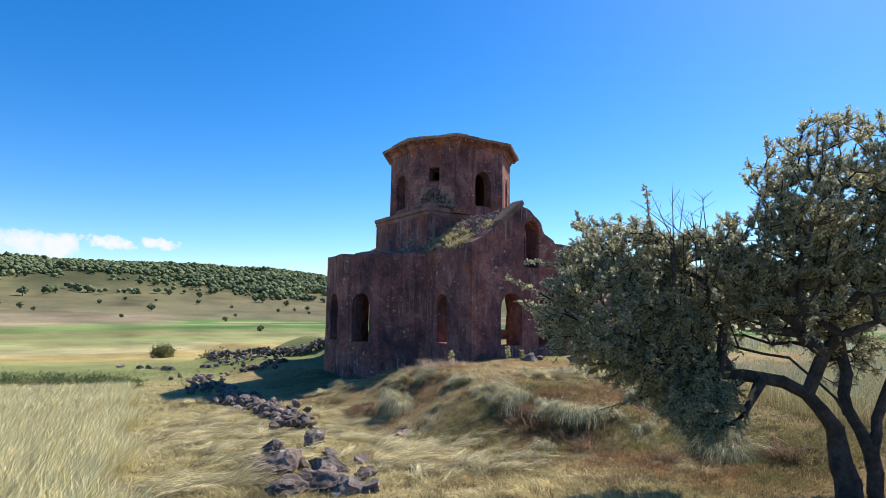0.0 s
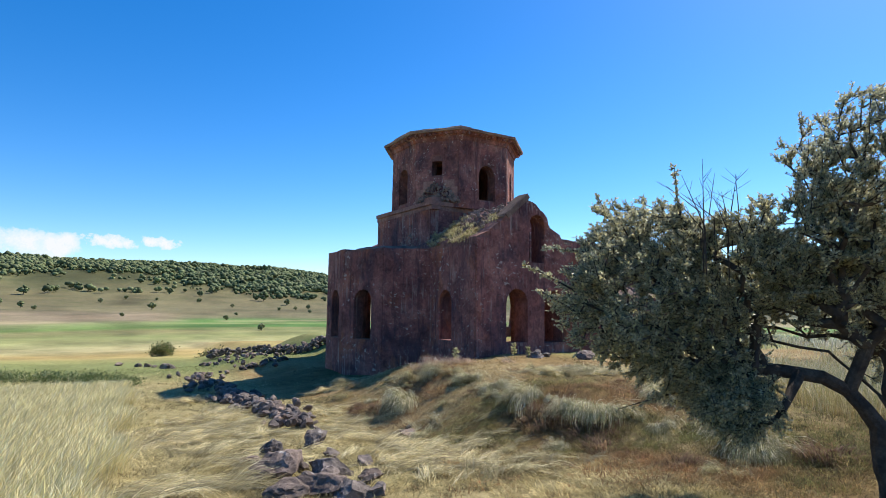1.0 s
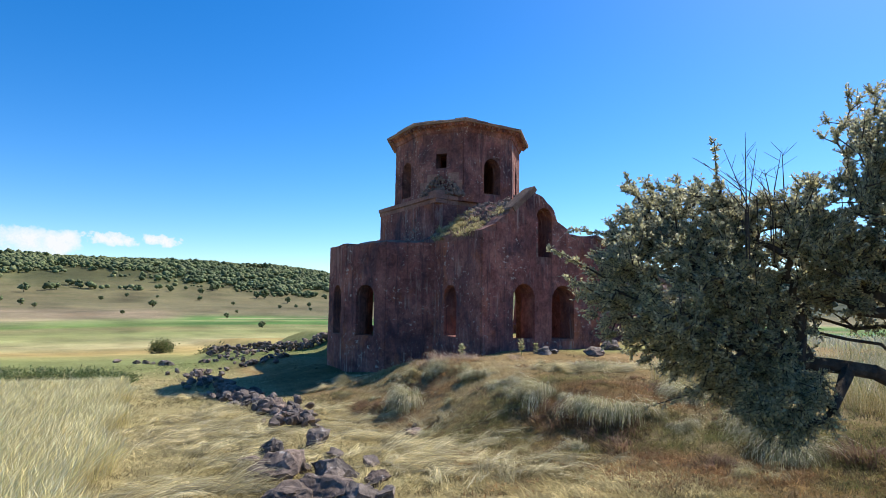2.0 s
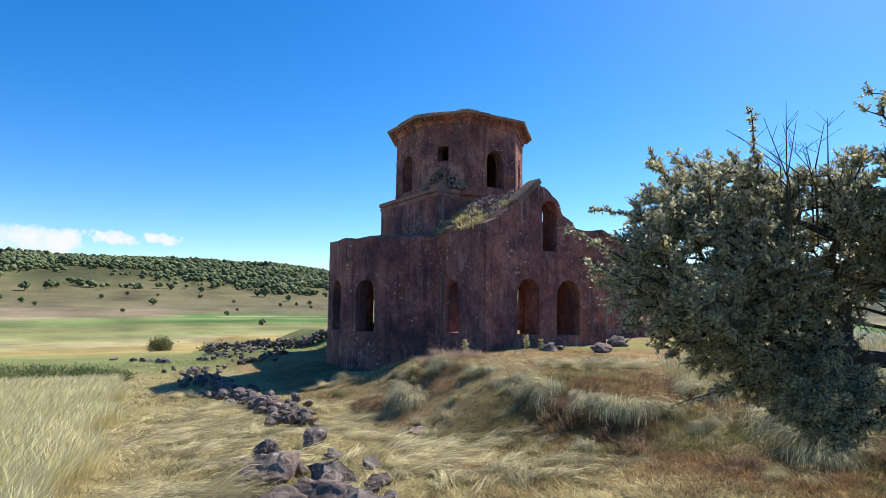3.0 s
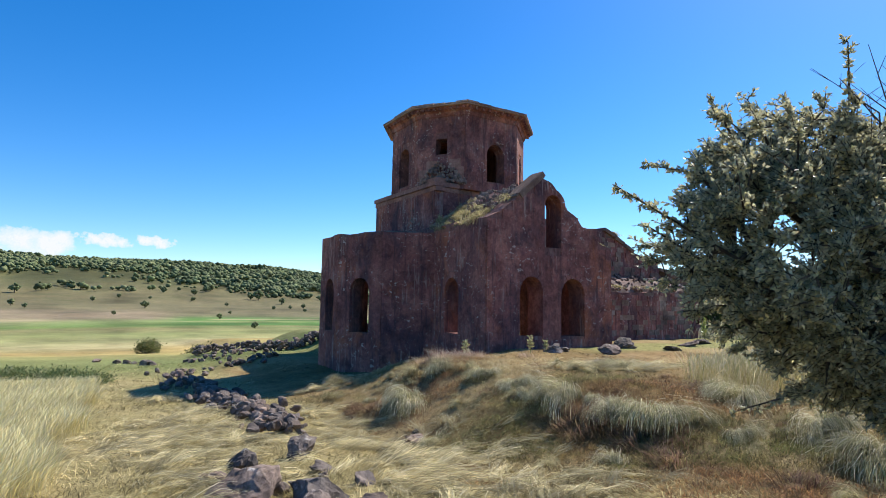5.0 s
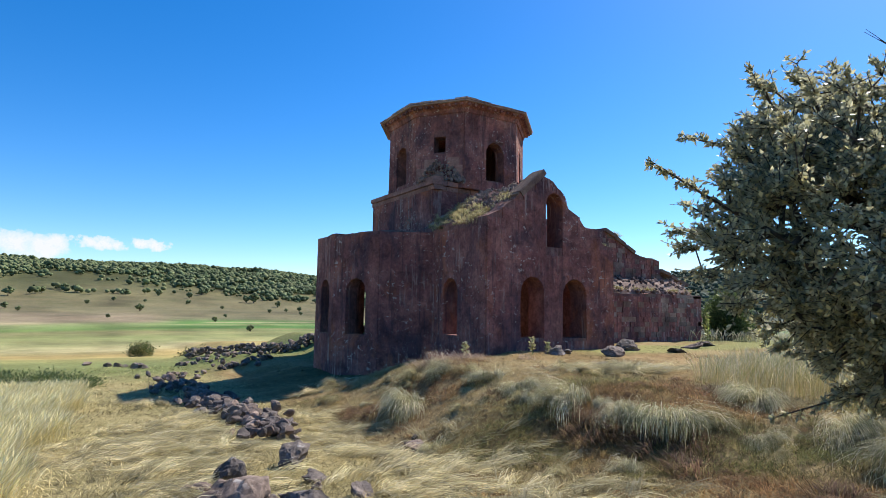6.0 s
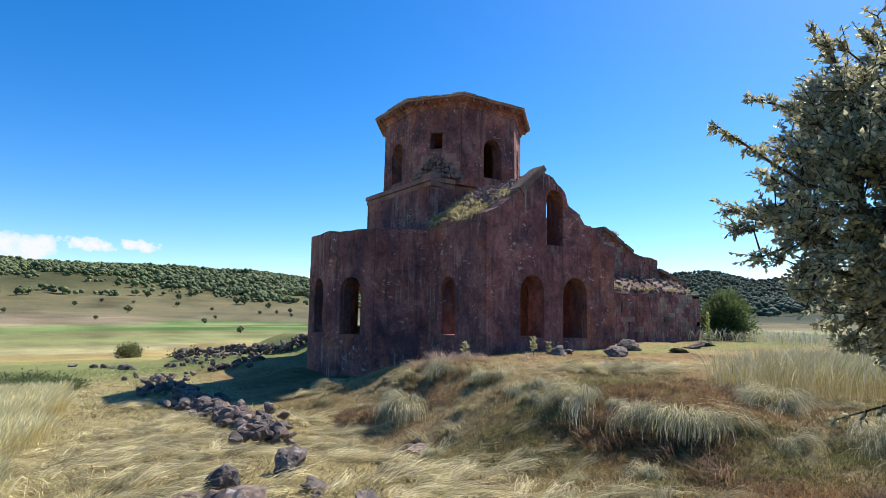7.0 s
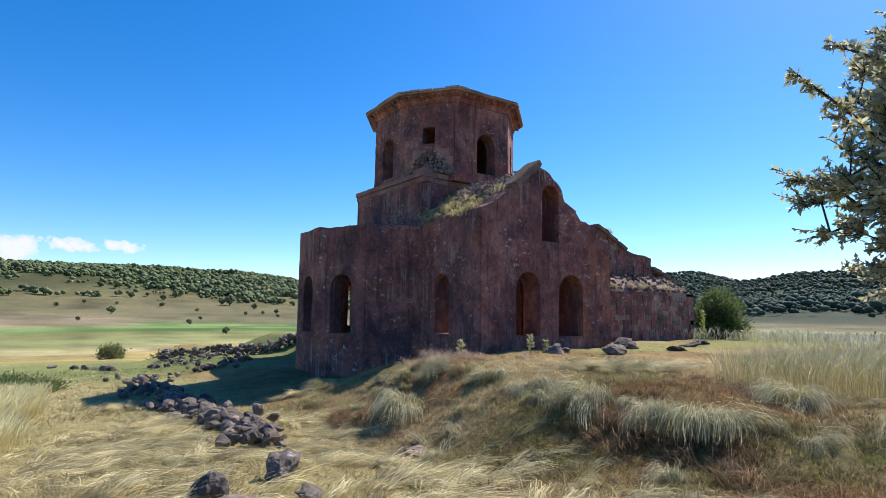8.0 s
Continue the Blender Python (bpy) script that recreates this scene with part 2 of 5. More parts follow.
def arch_hole(u0, u1, z0, z1, spring=None, n=8):
    """An arched opening, as an outline in (u, z)."""
    r = (u1 - u0) / 2
    s = z1 - r * 1.08 if spring is None else spring
    pts = [(u0, z0), (u1, z0), (u1, s)]
    for k in range(1, n):
        a = math.pi * k / n
        pts.append(((u0 + u1) / 2 + r * math.cos(a), s + (z1 - s) * math.sin(a)))
    return pts + [(u0, s)]


def span_at(poly, z):
    """The stretches of u that lie inside an outline at height z."""
    xs = []
    for (u0, z0), (u1, z1) in zip(poly, poly[1:] + poly[:1]):
        if (z0 <= z < z1) or (z1 <= z < z0):
            xs.append(u0 + (z - z0) / (z1 - z0) * (u1 - u0))
    xs.sort()
    return list(zip(xs[::2], xs[1::2]))


def frame_of(a, b):
    """Matrix of a wall whose foot runs from a to b, its outer face to the right-hand side looking from a to b."""
    u = Vector((b[0] - a[0], b[1] - a[1], 0)).normalized()
    w = Vector((u.y, -u.x, 0))
    return Matrix(((u.x, -w.x, 0, a[0]), (u.y, -w.y, 0, a[1]), (0, 0, 1, 0), (0, 0, 0, 1)))


def wall(name, a, b, outline, holes=(), thick=0.7, material=None, label="", parent=church):
    """A wall with its openings cut through: outline and holes in (u along the foot, z); depth goes inwards."""
    m = frame_of(a, b)
    rings = [outline] + list(holes)
    verts, faces, base = [], [], []
    for d in (0.0, thick):
        for r in rings:
            base.append(len(verts))
            verts += [m @ Vector((u, d, z)) for u, z in r]
    tris = tessellate_polygon([[Vector((u, z, 0)) for u, z in r] for r in rings])
    half = len(verts) // 2
    for t in tris:
        p = [verts[i] for i in t]
        nrm = (p[1] - p[0]).cross(p[2] - p[0])
        out = -(m.to_3x3() @ Vector((0, 1, 0)))
        t = list(t) if nrm.dot(out) > 0 else list(t)[::-1]
        faces.append(t)
        faces.append([i + half for i in t[::-1]])
    k = 0
    for r in rings:
        for i in range(len(r)):
            j = (i + 1) % len(r)
            faces.append((k + i, k + j, k + j + half, k + i + half))
        k += len(r)
    ob = raw(name, verts, faces, material or M_CORE, parent)
    bm = bmesh.new()
    bm.from_mesh(ob.data)
    bmesh.ops.recalc_face_normals(bm, faces=bm.faces)
    bm.to_mesh(ob.data)
    bm.free()
    return tagged(ob, label)


def courses(owner, a, b, outline, holes=(), z0=0.0, z1=9.0, h=0.36, w=(0.42, 0.8), proud=0.03, lost=0.0, seed=0, stock=None, uneven=0.006):
    """Ashlar blocks laid in courses on the outer face of a wall."""
    r = random.Random(seed)
    m = frame_of(a, b)
    z = z0
    while z < z1 - 0.08:
        ch = min(h * r.uniform(0.86, 1.12), z1 - z)
        for f in (1.0, 0.7, 0.45):
            if span_at(outline, z + ch * f * 0.95):
                ch *= f
                break
        zm = z + ch / 2
        spans = span_at(outline, zm)
        top = span_at(outline, z + ch * 0.9)
        spans = [(max(s0, t0), min(s1, t1)) for s0, s1 in spans for t0, t1 in top if min(s1, t1) - max(s0, t0) > 0.1]
        for hole in holes:
            lo, hi = span_at(hole, z + 0.03), span_at(hole, z + ch - 0.03)
            cut = [c for c in lo + hi + span_at(hole, zm)]
            if cut:
                c0, c1 = min(c[0] for c in cut), max(c[1] for c in cut)
                spans = [q for s0, s1 in spans for q in ((s0, min(s1, c0)), (max(s0, c1), s1)) if q[1] - q[0] > 0.06]
        for s0, s1 in spans:
            u = s0
            while u < s1 - 0.05:
                bw = r.uniform(*w)
                if s1 - (u + bw) < 0.25:
                    bw = s1 - u
                if r.random() > lost:
                    ob = new("stone_block", (stock or BLOCKS)[r.randrange(8)])
                    out = proud + r.uniform(-uneven, uneven)
                    ob.parent = owner
                    ob.matrix_basis = m @ Matrix.LocRotScale((u + bw / 2, 0.1 - out, zm), Euler((r.uniform(-.004, .004), 0, r.uniform(-.004, .004))), (bw - 0.002, 0.2, ch - 0.002))
                u += bw
        z += ch


def jag(pts, step=0.35, amp=0.07, seed=1):
    """Break a line of (u, z) points into an uneven ruined edge."""
    r = random.Random(seed)
    out = [pts[0]]
    for (u0, z0), (u1, z1) in zip(pts, pts[1:]):
        k = max(1, int(math.hypot(u1 - u0, z1 - z0) / step))
        for i in range(1, k + 1):
            f = i / k
            e = 0 if (i == k and (u1, z1) == pts[-1]) else 1
            out.append((u0 + (u1 - u0) * f, z0 + (z1 - z0) * f + e * r.uniform(-amp, amp)))
    return out


def arch_ring(owner, a, b, u0, u1, z0, z1, wide=0.2, n_=9):
    """The wedge stones round the head of an opening, a little proud of the wall."""
    m = frame_of(a, b)
    rr = (u1 - u0) / 2
    s = z1 - rr * 1.08
    for k in range(n_):
        q = []
        for f in (k / n_ + 0.006, (k + 1) / n_ - 0.006):
            t = math.pi * f
            for g in (0.0, wide):
                q.append(((u0 + u1) / 2 + (rr + g) * math.cos(t), s + (z1 - s + g) * math.sin(t)))
        d = -0.038 + rng.uniform(-0.004, 0.004)
        v = [m @ Vector((q[i][0], y, q[i][1])) for y in (d, 0.15) for i in (0, 1, 3, 2)]
        raw("arch_stone", v, [(0, 1, 2, 3), (7, 6, 5, 4), (0, 4, 5, 1), (1, 5, 6, 2), (2, 6, 7, 3), (3, 7, 4, 0)], M_WALL, owner)


def prism(name, lower, upper, material, label="", cap=True, parent=church):
    n_ = len(lower)
    faces = [(i, (i + 1) % n_, (i + 1) % n_ + n_, i + n_) for i in range(n_)]
    faces.append(tuple(range(n_ - 1, -1, -1)))
    if cap:
        faces.append(tuple(range(n_, 2 * n_)))
    return tagged(raw(name, lower + upper, faces, material, parent), label)


FY, EX, WX = -6.82, -3.06, 2.55          # transept: south face, east and west side
BX0, BX1, BY0, BY1 = -2.5, 3.05, -2.6, 2.6   # tower base
IN = (-3.06, -3.61)                       # corner between apse and transept
APSE = [(-5.64, 0.92), (-5.64, -0.92), (-4.72, -2.75), IN]


def ring(pts):
    return pts[::-1]


# transept: gabled south front, with the two tall openings and the one above
L = WX - EX
gable = [(0.012, 4.86), (0.55, 5.12), (1.9, 6.1), (2.35, 6.42), (2.75, 6.3), (3.0, 6.02), (3.25, 5.75), (3.45, 5.45), (3.9, 5.2), (4.2, 4.85), (4.7, 4.75), (5.0, 4.35), (L, 4.2)]
front = [(0.012, -0.8), (L, -0.8)] + jag(gable[::-1], 0.3, 0.035, 3)
front_holes = [arch_hole(1.34, 2.33, 1.06, 3.03), arch_hole(3.15, 4.26, 1.03, 3.02), arch_hole(2.41, 3.16, 4.04, 5.88)]
w_front = wall("south_wall", (EX, FY), (WX, FY), front, front_holes, 0.75, label="red ashlar gable wall with three arched openings")
courses(w_front, (EX, FY), (WX, FY), front, front_holes, -0.4, 7, seed=1)
for q in ((1.34, 2.33, 1.06, 3.03), (3.15, 4.26, 1.03, 3.02), (2.41, 3.16, 4.04, 5.88)):
    arch_ring(w_front, (EX, FY), (WX, FY), *q)
# east side of the transept, with one window
D = IN[1] - FY
east = [(0, -0.8), (D - 0.012, -0.8)] + jag([(D - 0.012, 4.72), (0, 4.68)], 0.3, 0.03, 4)
east_holes = [arch_hole(0.8, 1.66, 1.08, 2.98)]
east_foot = ((EX, IN[1]), (EX, FY))
w_east = wall("east_wall", *east_foot, east, east_holes, 0.7, label="red ashlar side wall with one arched window")
courses(w_east, *east_foot, east, east_holes, -0.4, 5, seed=2)
arch_ring(w_east, *east_foot, 0.8, 1.66, 1.08, 2.98)
for i in range(9):
    ob = new("pale_block", COARSE[i % 8].copy())
    ob.data.materials[0] = M_PALE
    ob.parent = w_east
    ob.matrix_basis = frame_of(*east_foot) @ Matrix.LocRotScale((1.6 + 0.025 * math.sin(i * 2.3), 0.42, 1.14 + 0.19 * i), Euler((0, 0, 0.1 * math.sin(i * 4.1))), (0.17 + 0.05 * math.sin(i * 1.7), 0.3, 0.185))
# west side, hidden, broken
w_west = wall("west_wall", (WX, FY + 0.75), (WX, -3.3), [(0, -0.8), (2.7, -0.8)] + jag([(2.7, 3.4), (0, 4.2)], 0.3, 0.08, 5), (), 0.7)

# apse: five-sided, windows in the east and south-east sides
apse_holes = {0: (0.58, 1.42), 1: (0.58, 1.5)}
for k, (a, b) in enumerate(zip(APSE, APSE[1:])):
    ln = math.hypot(b[0] - a[0], b[1] - a[1])
    o = [(0, -1.0), (ln, -1.0)] + jag([(ln, 4.66), (0, 4.6)], 0.25, 0.03, 6 + k)
    hs = [arch_hole(*apse_holes[k], 0.98, 2.98)] if k in apse_holes else []
    w_ap = wall("apse_wall", a, b, o, hs, 0.62)
    courses(w_ap, a, b, o, hs, -0.9, 5, seed=20 + k)
    if k in apse_holes:
        arch_ring(w_ap, a, b, *apse_holes[k], 0.98, 2.98)
for a, b in (((-3.06, 3.61), (-4.72, 2.75)), ((-4.72, 2.75), (-5.64, 0.92))):
    ln = math.hypot(b[0] - a[0], b[1] - a[1])
    o = [(0, -1.2), (ln, -1.2)] + jag([(ln, 4.6), (0, 4.6)], 0.25, 0.05, 9)
    wall("apse_wall", a, b, o, [arch_hole(0.62, 1.3, 0.98, 2.98)] if a[0] < -4 else (), 0.62)
# north arm
o = [(0, -0.9), (L, -0.9)] + jag([(L, 4.4), (2.8, 6.0), (0, 4.4)], 0.4, 0.08, 10)
wall("north_wall", (WX, 6.82), (EX, 6.82), o, [arch_hole(1.2, 2.2, 1, 3), arch_hole(3.3, 4.3, 1, 3)], 0.75)
wall("east_wall", (EX, 6.82), (EX, 3.6), [(0, -0.9), (3.2, -0.9), (3.2, 4.6), (0, 4.4)], (), 0.7)

# Unseen slab over the north arm, added to keep sun out of the apse.
prism("north_roof", [Vector((x, y, 4.25)) for x, y in ((EX + 0.1, 3.0), (WX - 0.1, 3.0), (WX - 0.1, 6.7), (EX + 0.1, 6.7))], [Vector((x, y, 4.4)) for x, y in ((EX + 0.1, 3.0), (WX - 0.1, 3.0), (WX - 0.1, 6.7), (EX + 0.1, 6.7))], M_CORE)

# tower base: four walls with wide arches inside
TOP = 6.62
for k, (a, b) in enumerate((((BX0, BY1), (BX0, BY0)), ((BX0, BY0), (BX1, BY0)), ((BX1, BY0), (BX1, BY1)), ((BX1, BY1), (BX0, BY1)))):
    ln = math.hypot(b[0] - a[0], b[1] - a[1])
    o = [(0.012, -0.6), (ln, -0.6), (ln, TOP), (0.012, TOP)]
    hs = [arch_hole(0.75, ln - 0.75, 0.3, 4.5)]
    w_b = wall("tower_wall", a, b, o, hs, 0.65, label="weathered tower base wall of red stone")
    if k < 2:
        courses(w_b, a, b, o, hs, 4.72, TOP, h=0.33, seed=30 + k)

# octagonal drum
OCT = [(-2.42, 1.22), (-2.48, -1.2), (-1.28, -2.86), (1.28, -2.86), (3.05, -1.15), (3.05, 1.22), (1.28, 2.86), (-1.28, 2.86)]
DZ0, DZ1 = 6.6, 9.75
wins = {0: arch_hole(0.72, 1.62, 7.02, 8.66), 2: arch_hole(1.05, 1.93, 7.04, 8.62), 3: arch_hole(0.95, 1.45, 7.3, 8.5)}
for k in range(8):
    a, b = OCT[k], OCT[(k + 1) % 8]
    ln = math.hypot(b[0] - a[0], b[1] - a[1])
    o = [(0, DZ0), (ln, DZ0), (ln, DZ1), (0, DZ1)]
    hs = [wins[k]] if k in wins else []
    if k == 1:
        hs = [[(0.78, 8.08), (1.28, 8.08), (1.28, 8.72), (0.78, 8.72)]]
    w_d = wall("drum_wall", a, b, o, hs, 0.55)
    if k < 4:
        courses(w_d, a, b, o, hs, DZ0 + 0.02, DZ1 - 0.05, h=0.34, seed=40 + k)


def oct_ring(grow, z):
    c = Vector((0.25, 0, 0))
    return [Vector((c.x + (x - c.x) * grow, y * grow, z)) for x, y in OCT]


prism("cornice", oct_ring(1.025, 9.62), oct_ring(1.045, 9.78), M_WALL, "plain stone cornice under the eaves")
prism("cornice", oct_ring(1.05, 9.782), oct_ring(1.125, 9.93), M_WALL, "splayed stone cornice under the eaves")
prism("eave", oct_ring(1.155, 9.932), oct_ring(1.16, 9.985), M_TILE, "thin projecting stone eave")
prism("roof", oct_ring(1.15, 9.989), oct_ring(0.08, 10.92), M_TILE, "low pyramidal stone roof")
# roof slabs along the eaves
for k in range(8):
    lo, hi = oct_ring(1.165, 9.992), oct_ring(0.62, 10.47)
    a, b, c, d = lo[k], lo[(k + 1) % 8], hi[(k + 1) % 8], hi[k]
    for i in range(5):
        for j in range(2):
            f0, f1, g0, g1 = i / 5 + 0.006, (i + 1) / 5 - 0.006, j / 2, (j + 1) / 2
            q = [(a.lerp(b, f)).lerp(d.lerp(c, f), g) for f, g in ((f0, g0), (f1, g0), (f1, g1), (f0, g1))]
            t = Vector((0, 0, rng.uniform(0.03, 0.085)))
            v = q + [p + t for p in q]
            raw("roof_slab", v, [(0, 1, 2, 3)[::-1], (4, 5, 6, 7), (0, 1, 5, 4), (1, 2, 6, 5), (2, 3, 7, 6), (3, 0, 4, 7)], M_TILE, church)
# dentils below the eave
for k in range(5):
    a, b = oct_ring(1.10, 9.86)[k], oct_ring(1.10, 9.86)[(k + 1) % 8]
    for i in range(9):
        p = a.lerp(b, (i + 0.5) / 9)
        ob = new("dentil", BLOCKS[i % 8])
        ob.parent = church
        ob.matrix_basis = Matrix.LocRotScale(p, Euler((0, 0, math.atan2(b.y - a.y, b.x - a.x))), (0.1, 0.14, 0.1))
# ledge course round the tower base
for k, (a, b) in enumerate((((BX0, BY1), (BX0, BY0)), ((BX0, BY0), (BX1, BY0)))):
    ln = math.hypot(b[0] - a[0], b[1] - a[1])
    m = frame_of(a, b)
    u = -0.05
    r = random.Random(60 + k)
    while u < ln * (1.0 if k == 0 else 0.78):
        bw = r.uniform(0.45, 0.8)
        for z_, hh, dd in ((6.70, 0.17, 0.12), (6.52, 0.17, 0.05)):
            ob = new("ledge_stone", BLOCKS[r.randrange(8)].copy())
            ob.data.materials[0] = M_PINK
            ob.parent = church
            ob.matrix_basis = m @ Matrix.LocRotScale((u + bw / 2, 0.2 - dd, z_), None, (bw - 0.015, 0.4, hh))
        u += bw
# upper step of ashlar round the corner
for a, b, n_ in (((BX0 + 0.12, 1.4), (BX0 + 0.12, BY0 + 0.12), 6), ((BX0 + 0.12, BY0 + 0.12), (-1.0, BY0 + 0.12), 3)):
    m = frame_of(a, b)
    ln = math.hypot(b[0] - a[0], b[1] - a[1]) / n_
    for i in range(n_):
        ob = new("ledge_stone", BLOCKS[i % 8].copy())
        ob.data.materials[0] = M_PINK
        ob.parent = church
        ob.matrix_basis = m @ Matrix.LocRotScale((ln * (i + 0.5), 0.2, 6.9), None, (ln - 0.015, 0.4, 0.24))


def rock_bm(r, sx, sy, sz, sub=2, rough=0.22):
    """An angular field stone: a pushed-in and chipped ball of facets."""
    bm = bmesh.new()
    bmesh.ops.create_icosphere(bm, subdivisions=sub, radius=1)
    off = Vector((r.uniform(0, 50), r.uniform(0, 50), r.uniform(0, 50)))
    planes = [(Vector((r.gauss(0, 1), r.gauss(0, 1), r.gauss(0, 1))).normalized(), r.uniform(0.45, 0.8)) for _ in range(10)]
    for v in bm.verts:
        for nrm, d in planes:
            k = v.co.dot(nrm) - d
            if k > 0:
                v.co -= nrm * k
        v.co *= 1 + rough * noise.noise(v.co * 1.7 + off) + 0.5 * rough * noise.noise(v.co * 4 + off)
        v.co = Vector((v.co.x * sx, v.co.y * sy, v.co.z * sz))
    return bm


ROCKS = []
for k in range(10):
    bm = rock_bm(random.Random(500 + k), 1, 1, 1, 2)
    me = bpy.data.meshes.new("field_stone")
    bm.to_mesh(me)
    bm.free()
    me.materials.append(M_ROCK)
    ROCKS.append(me)
BOULDERS = []
for k in range(8):
    bm = rock_bm(random.Random(540 + k), 1, 1, 1, 4, 0.26)
    for v in bm.verts:
        v.co *= 1 + 0.06 * noise.noise(v.co * 4.5) + 0.045 * noise.noise(v.co * 9) + 0.03 * noise.noise(v.co * 19)
    me = bpy.data.meshes.new("boulder")
    bm.to_mesh(me)
    bm.free()
    me.materials.append(M_ROCK)
    BOULDERS.append(me)
RUB = []
for k in range(6):
    bm = rock_bm(random.Random(600 + k), 1, 1, 1, 1)
    me = bpy.data.meshes.new("rubble")
    bm.to_mesh(me)
    bm.free()
    me.materials.append(M_RUBBLE)
    RUB.append(me)


def rubble(owner, x, y, z, s, r):
    ob = new("rubble", RUB[r.randrange(6)])
    ob.parent = owner
    ob.matrix_basis = Matrix.LocRotScale((x, y, z), Euler((r.uniform(0, 6), r.uniform(0, 6), r.uniform(0, 6))), (s * r.uniform(.8, 1.3), s * r.uniform(.7, 1.1), s * r.uniform(.6, 1)))


# rubble heap on the tower's corner, framed by pale ashlar
r = random.Random(71)
heap = prism("rubble_core", [Vector((-2.35, -2.45, 6.75)), Vector((-0.9, -2.75, 6.75)), Vector((-2.2, -1.0, 6.75))], [Vector((-1.95, -2.0, 7.2)), Vector((-1.45, -2.35, 7.15)), Vector((-2.15, -1.6, 7.15))], M_RUBBLE)
for i in range(170):
    f, g = r.random(), r.random()
    a = Vector((-2.3, -1.15, 6.8)).lerp(Vector((-1.05, -2.75, 6.8)), f)
    h = (1 - abs(2 * f - 1) ** 2) * 0.92
    out = Vector((-0.78, -0.62, 0)) * (0.24 + 0.38 * (1 - g) * (1 - abs(2 * f - 1) * 0.8))
    rubble(heap, a.x + out.x, a.y + out.y, 6.85 + g * h, r.uniform(0.06, 0.11), r)
for u, z_, w_, h_ in ((0.22, 7.12, 0.34, 0.7), (0.62, 7.62, 0.46, 0.4), (1.62, 7.66, 0.5, 0.36), (1.86, 7.2, 0.3, 0.62)):
    ob = new("pale_block", BLOCKS[3].copy())
    ob.data.materials[0] = M_PINK
    ob.parent = church
    ob.matrix_basis = frame_of(OCT[1], OCT[2]) @ Matrix.LocRotScale((u, 0.05, z_), None, (w_, 0.2, h_))

r = random.Random(74)
for i in range(150):
    y = r.gauss(-0.9, 0.6)
    z = 4.85 + abs(r.gauss(0, 0.55))
    if BY0 + 0.15 < y < 1.5 and z < 6.3 - 0.9 * abs(y + 0.9):
        rubble(church, BX0 + 0.01, y, z, r.uniform(0.05, 0.1), r)
# domed roof over the apse
rim = [(EX + 0.1, -3.4), (-4.62, -2.6), (-5.5, -0.85), (-5.5, 0.85), (-4.62, 2.6), (EX + 0.1, 3.4), (BX0 + 0.02, 3.4), (BX0 + 0.02, -3.4)]
prism("apse_roof", [Vector((x, y, 4.3)) for x, y in rim], [Vector((-2.9 + (x + 2.9) * 0.6, y * 0.6, 4.86)) for x, y in rim], M_RUBBLE, "low rubble roof over the apse")
for i in range(150):
    a_, d_ = r.uniform(0, 6.28), math.sqrt(r.random())
    x, y = -4.0 + 1.45 * d_ * math.cos(a_), 2.9 * d_ * math.sin(a_)
    if x < BX0 - 0.1:
        rubble(church, x, y, 4.42 + 0.4 * (1 - d_), r.uniform(0.06, 0.12), r)
# east roof slope of the transept: broken vault with rubble and turf
slope_pts = [(EX + 0.05, 4.2), (-2.3, 4.9), (-1.2, 5.75), (-0.62, 6.2), (-0.75, 6.36), (-1.2, 6.05), (-2.3, 5.22), (EX + 0.05, 4.84)]
vault = wall("vault", (0, FY + 0.35), (1, FY + 0.35), slope_pts, (), 3.85, M_CORE, "broken barrel vault with rubble and turf")
r = random.Random(72)
for i in range(240):
    x = r.uniform(-2.6, -0.7)
    y = r.uniform(-6.2, -2.7)
    z = float(np.interp(x, [EX, -2.3, -1.2, -0.75], [4.66, 5.2, 6.05, 6.36]))
    rubble(vault, x, y, z + 0.04, r.uniform(0.06, 0.14), r)
# the raking coping slab whose end juts from the gable
bm = bmesh.new()
bmesh.ops.create_cube(bm, size=1)
bmesh.ops.bevel(bm, geom=bm.edges[:], offset=0.08, segments=2, affect="EDGES")
bmesh.ops.transform(bm, matrix=Matrix.LocRotScale((-1.22, FY + 0.3, 6.1), Euler((0, radians(-40), 0)), (1.5, 0.7, 0.22)), verts=bm.verts)
part("coping_slab", bm, M_SLAB, church, "slanting coping slab with lichen jutting from the gable")

# nave: low outer wall, ruined upper wall, rubble shelf between
NX1 = 11.2
low_y, up_y = -4.4, -3.0
nl = NX1 - WX
o = [(0, -0.6), (nl, -0.6)] + jag([(nl, 2.75), (0, 2.72)], 0.35, 0.05, 81)
w_n = wall("nave_wall", (WX, low_y), (NX1, low_y), o, (), 0.8, label="low ruined nave wall of rubble and red ashlar")
courses(w_n, (WX, low_y), (NX1, low_y), o, (), 0.2, 2.8, h=0.22, w=(0.18, 0.48), proud=0.03, lost=0.06, seed=82, stock=COARSE, uneven=0.025)
o2 = [(0, -0.6), (8.4, -0.6)] + jag([(8.4, 3.1), (7.55, 3.75), (7.45, 4.45), (5.78, 4.62), (5.4, 5.0), (4.45, 5.5), (3.1, 5.55), (0, 5.8)], 0.35, 0.05, 83)
w_u = wall("nave_wall", (WX, up_y), (WX + 8.4, up_y), o2, (), 0.8, label="broken upper nave wall stepping down")
courses(w_u, (WX, up_y), (WX + 8.4, up_y), o2, (), 2.6, 6.0, h=0.22, w=(0.18, 0.5), proud=0.03, lost=0.06, seed=84, stock=COARSE, uneven=0.025)
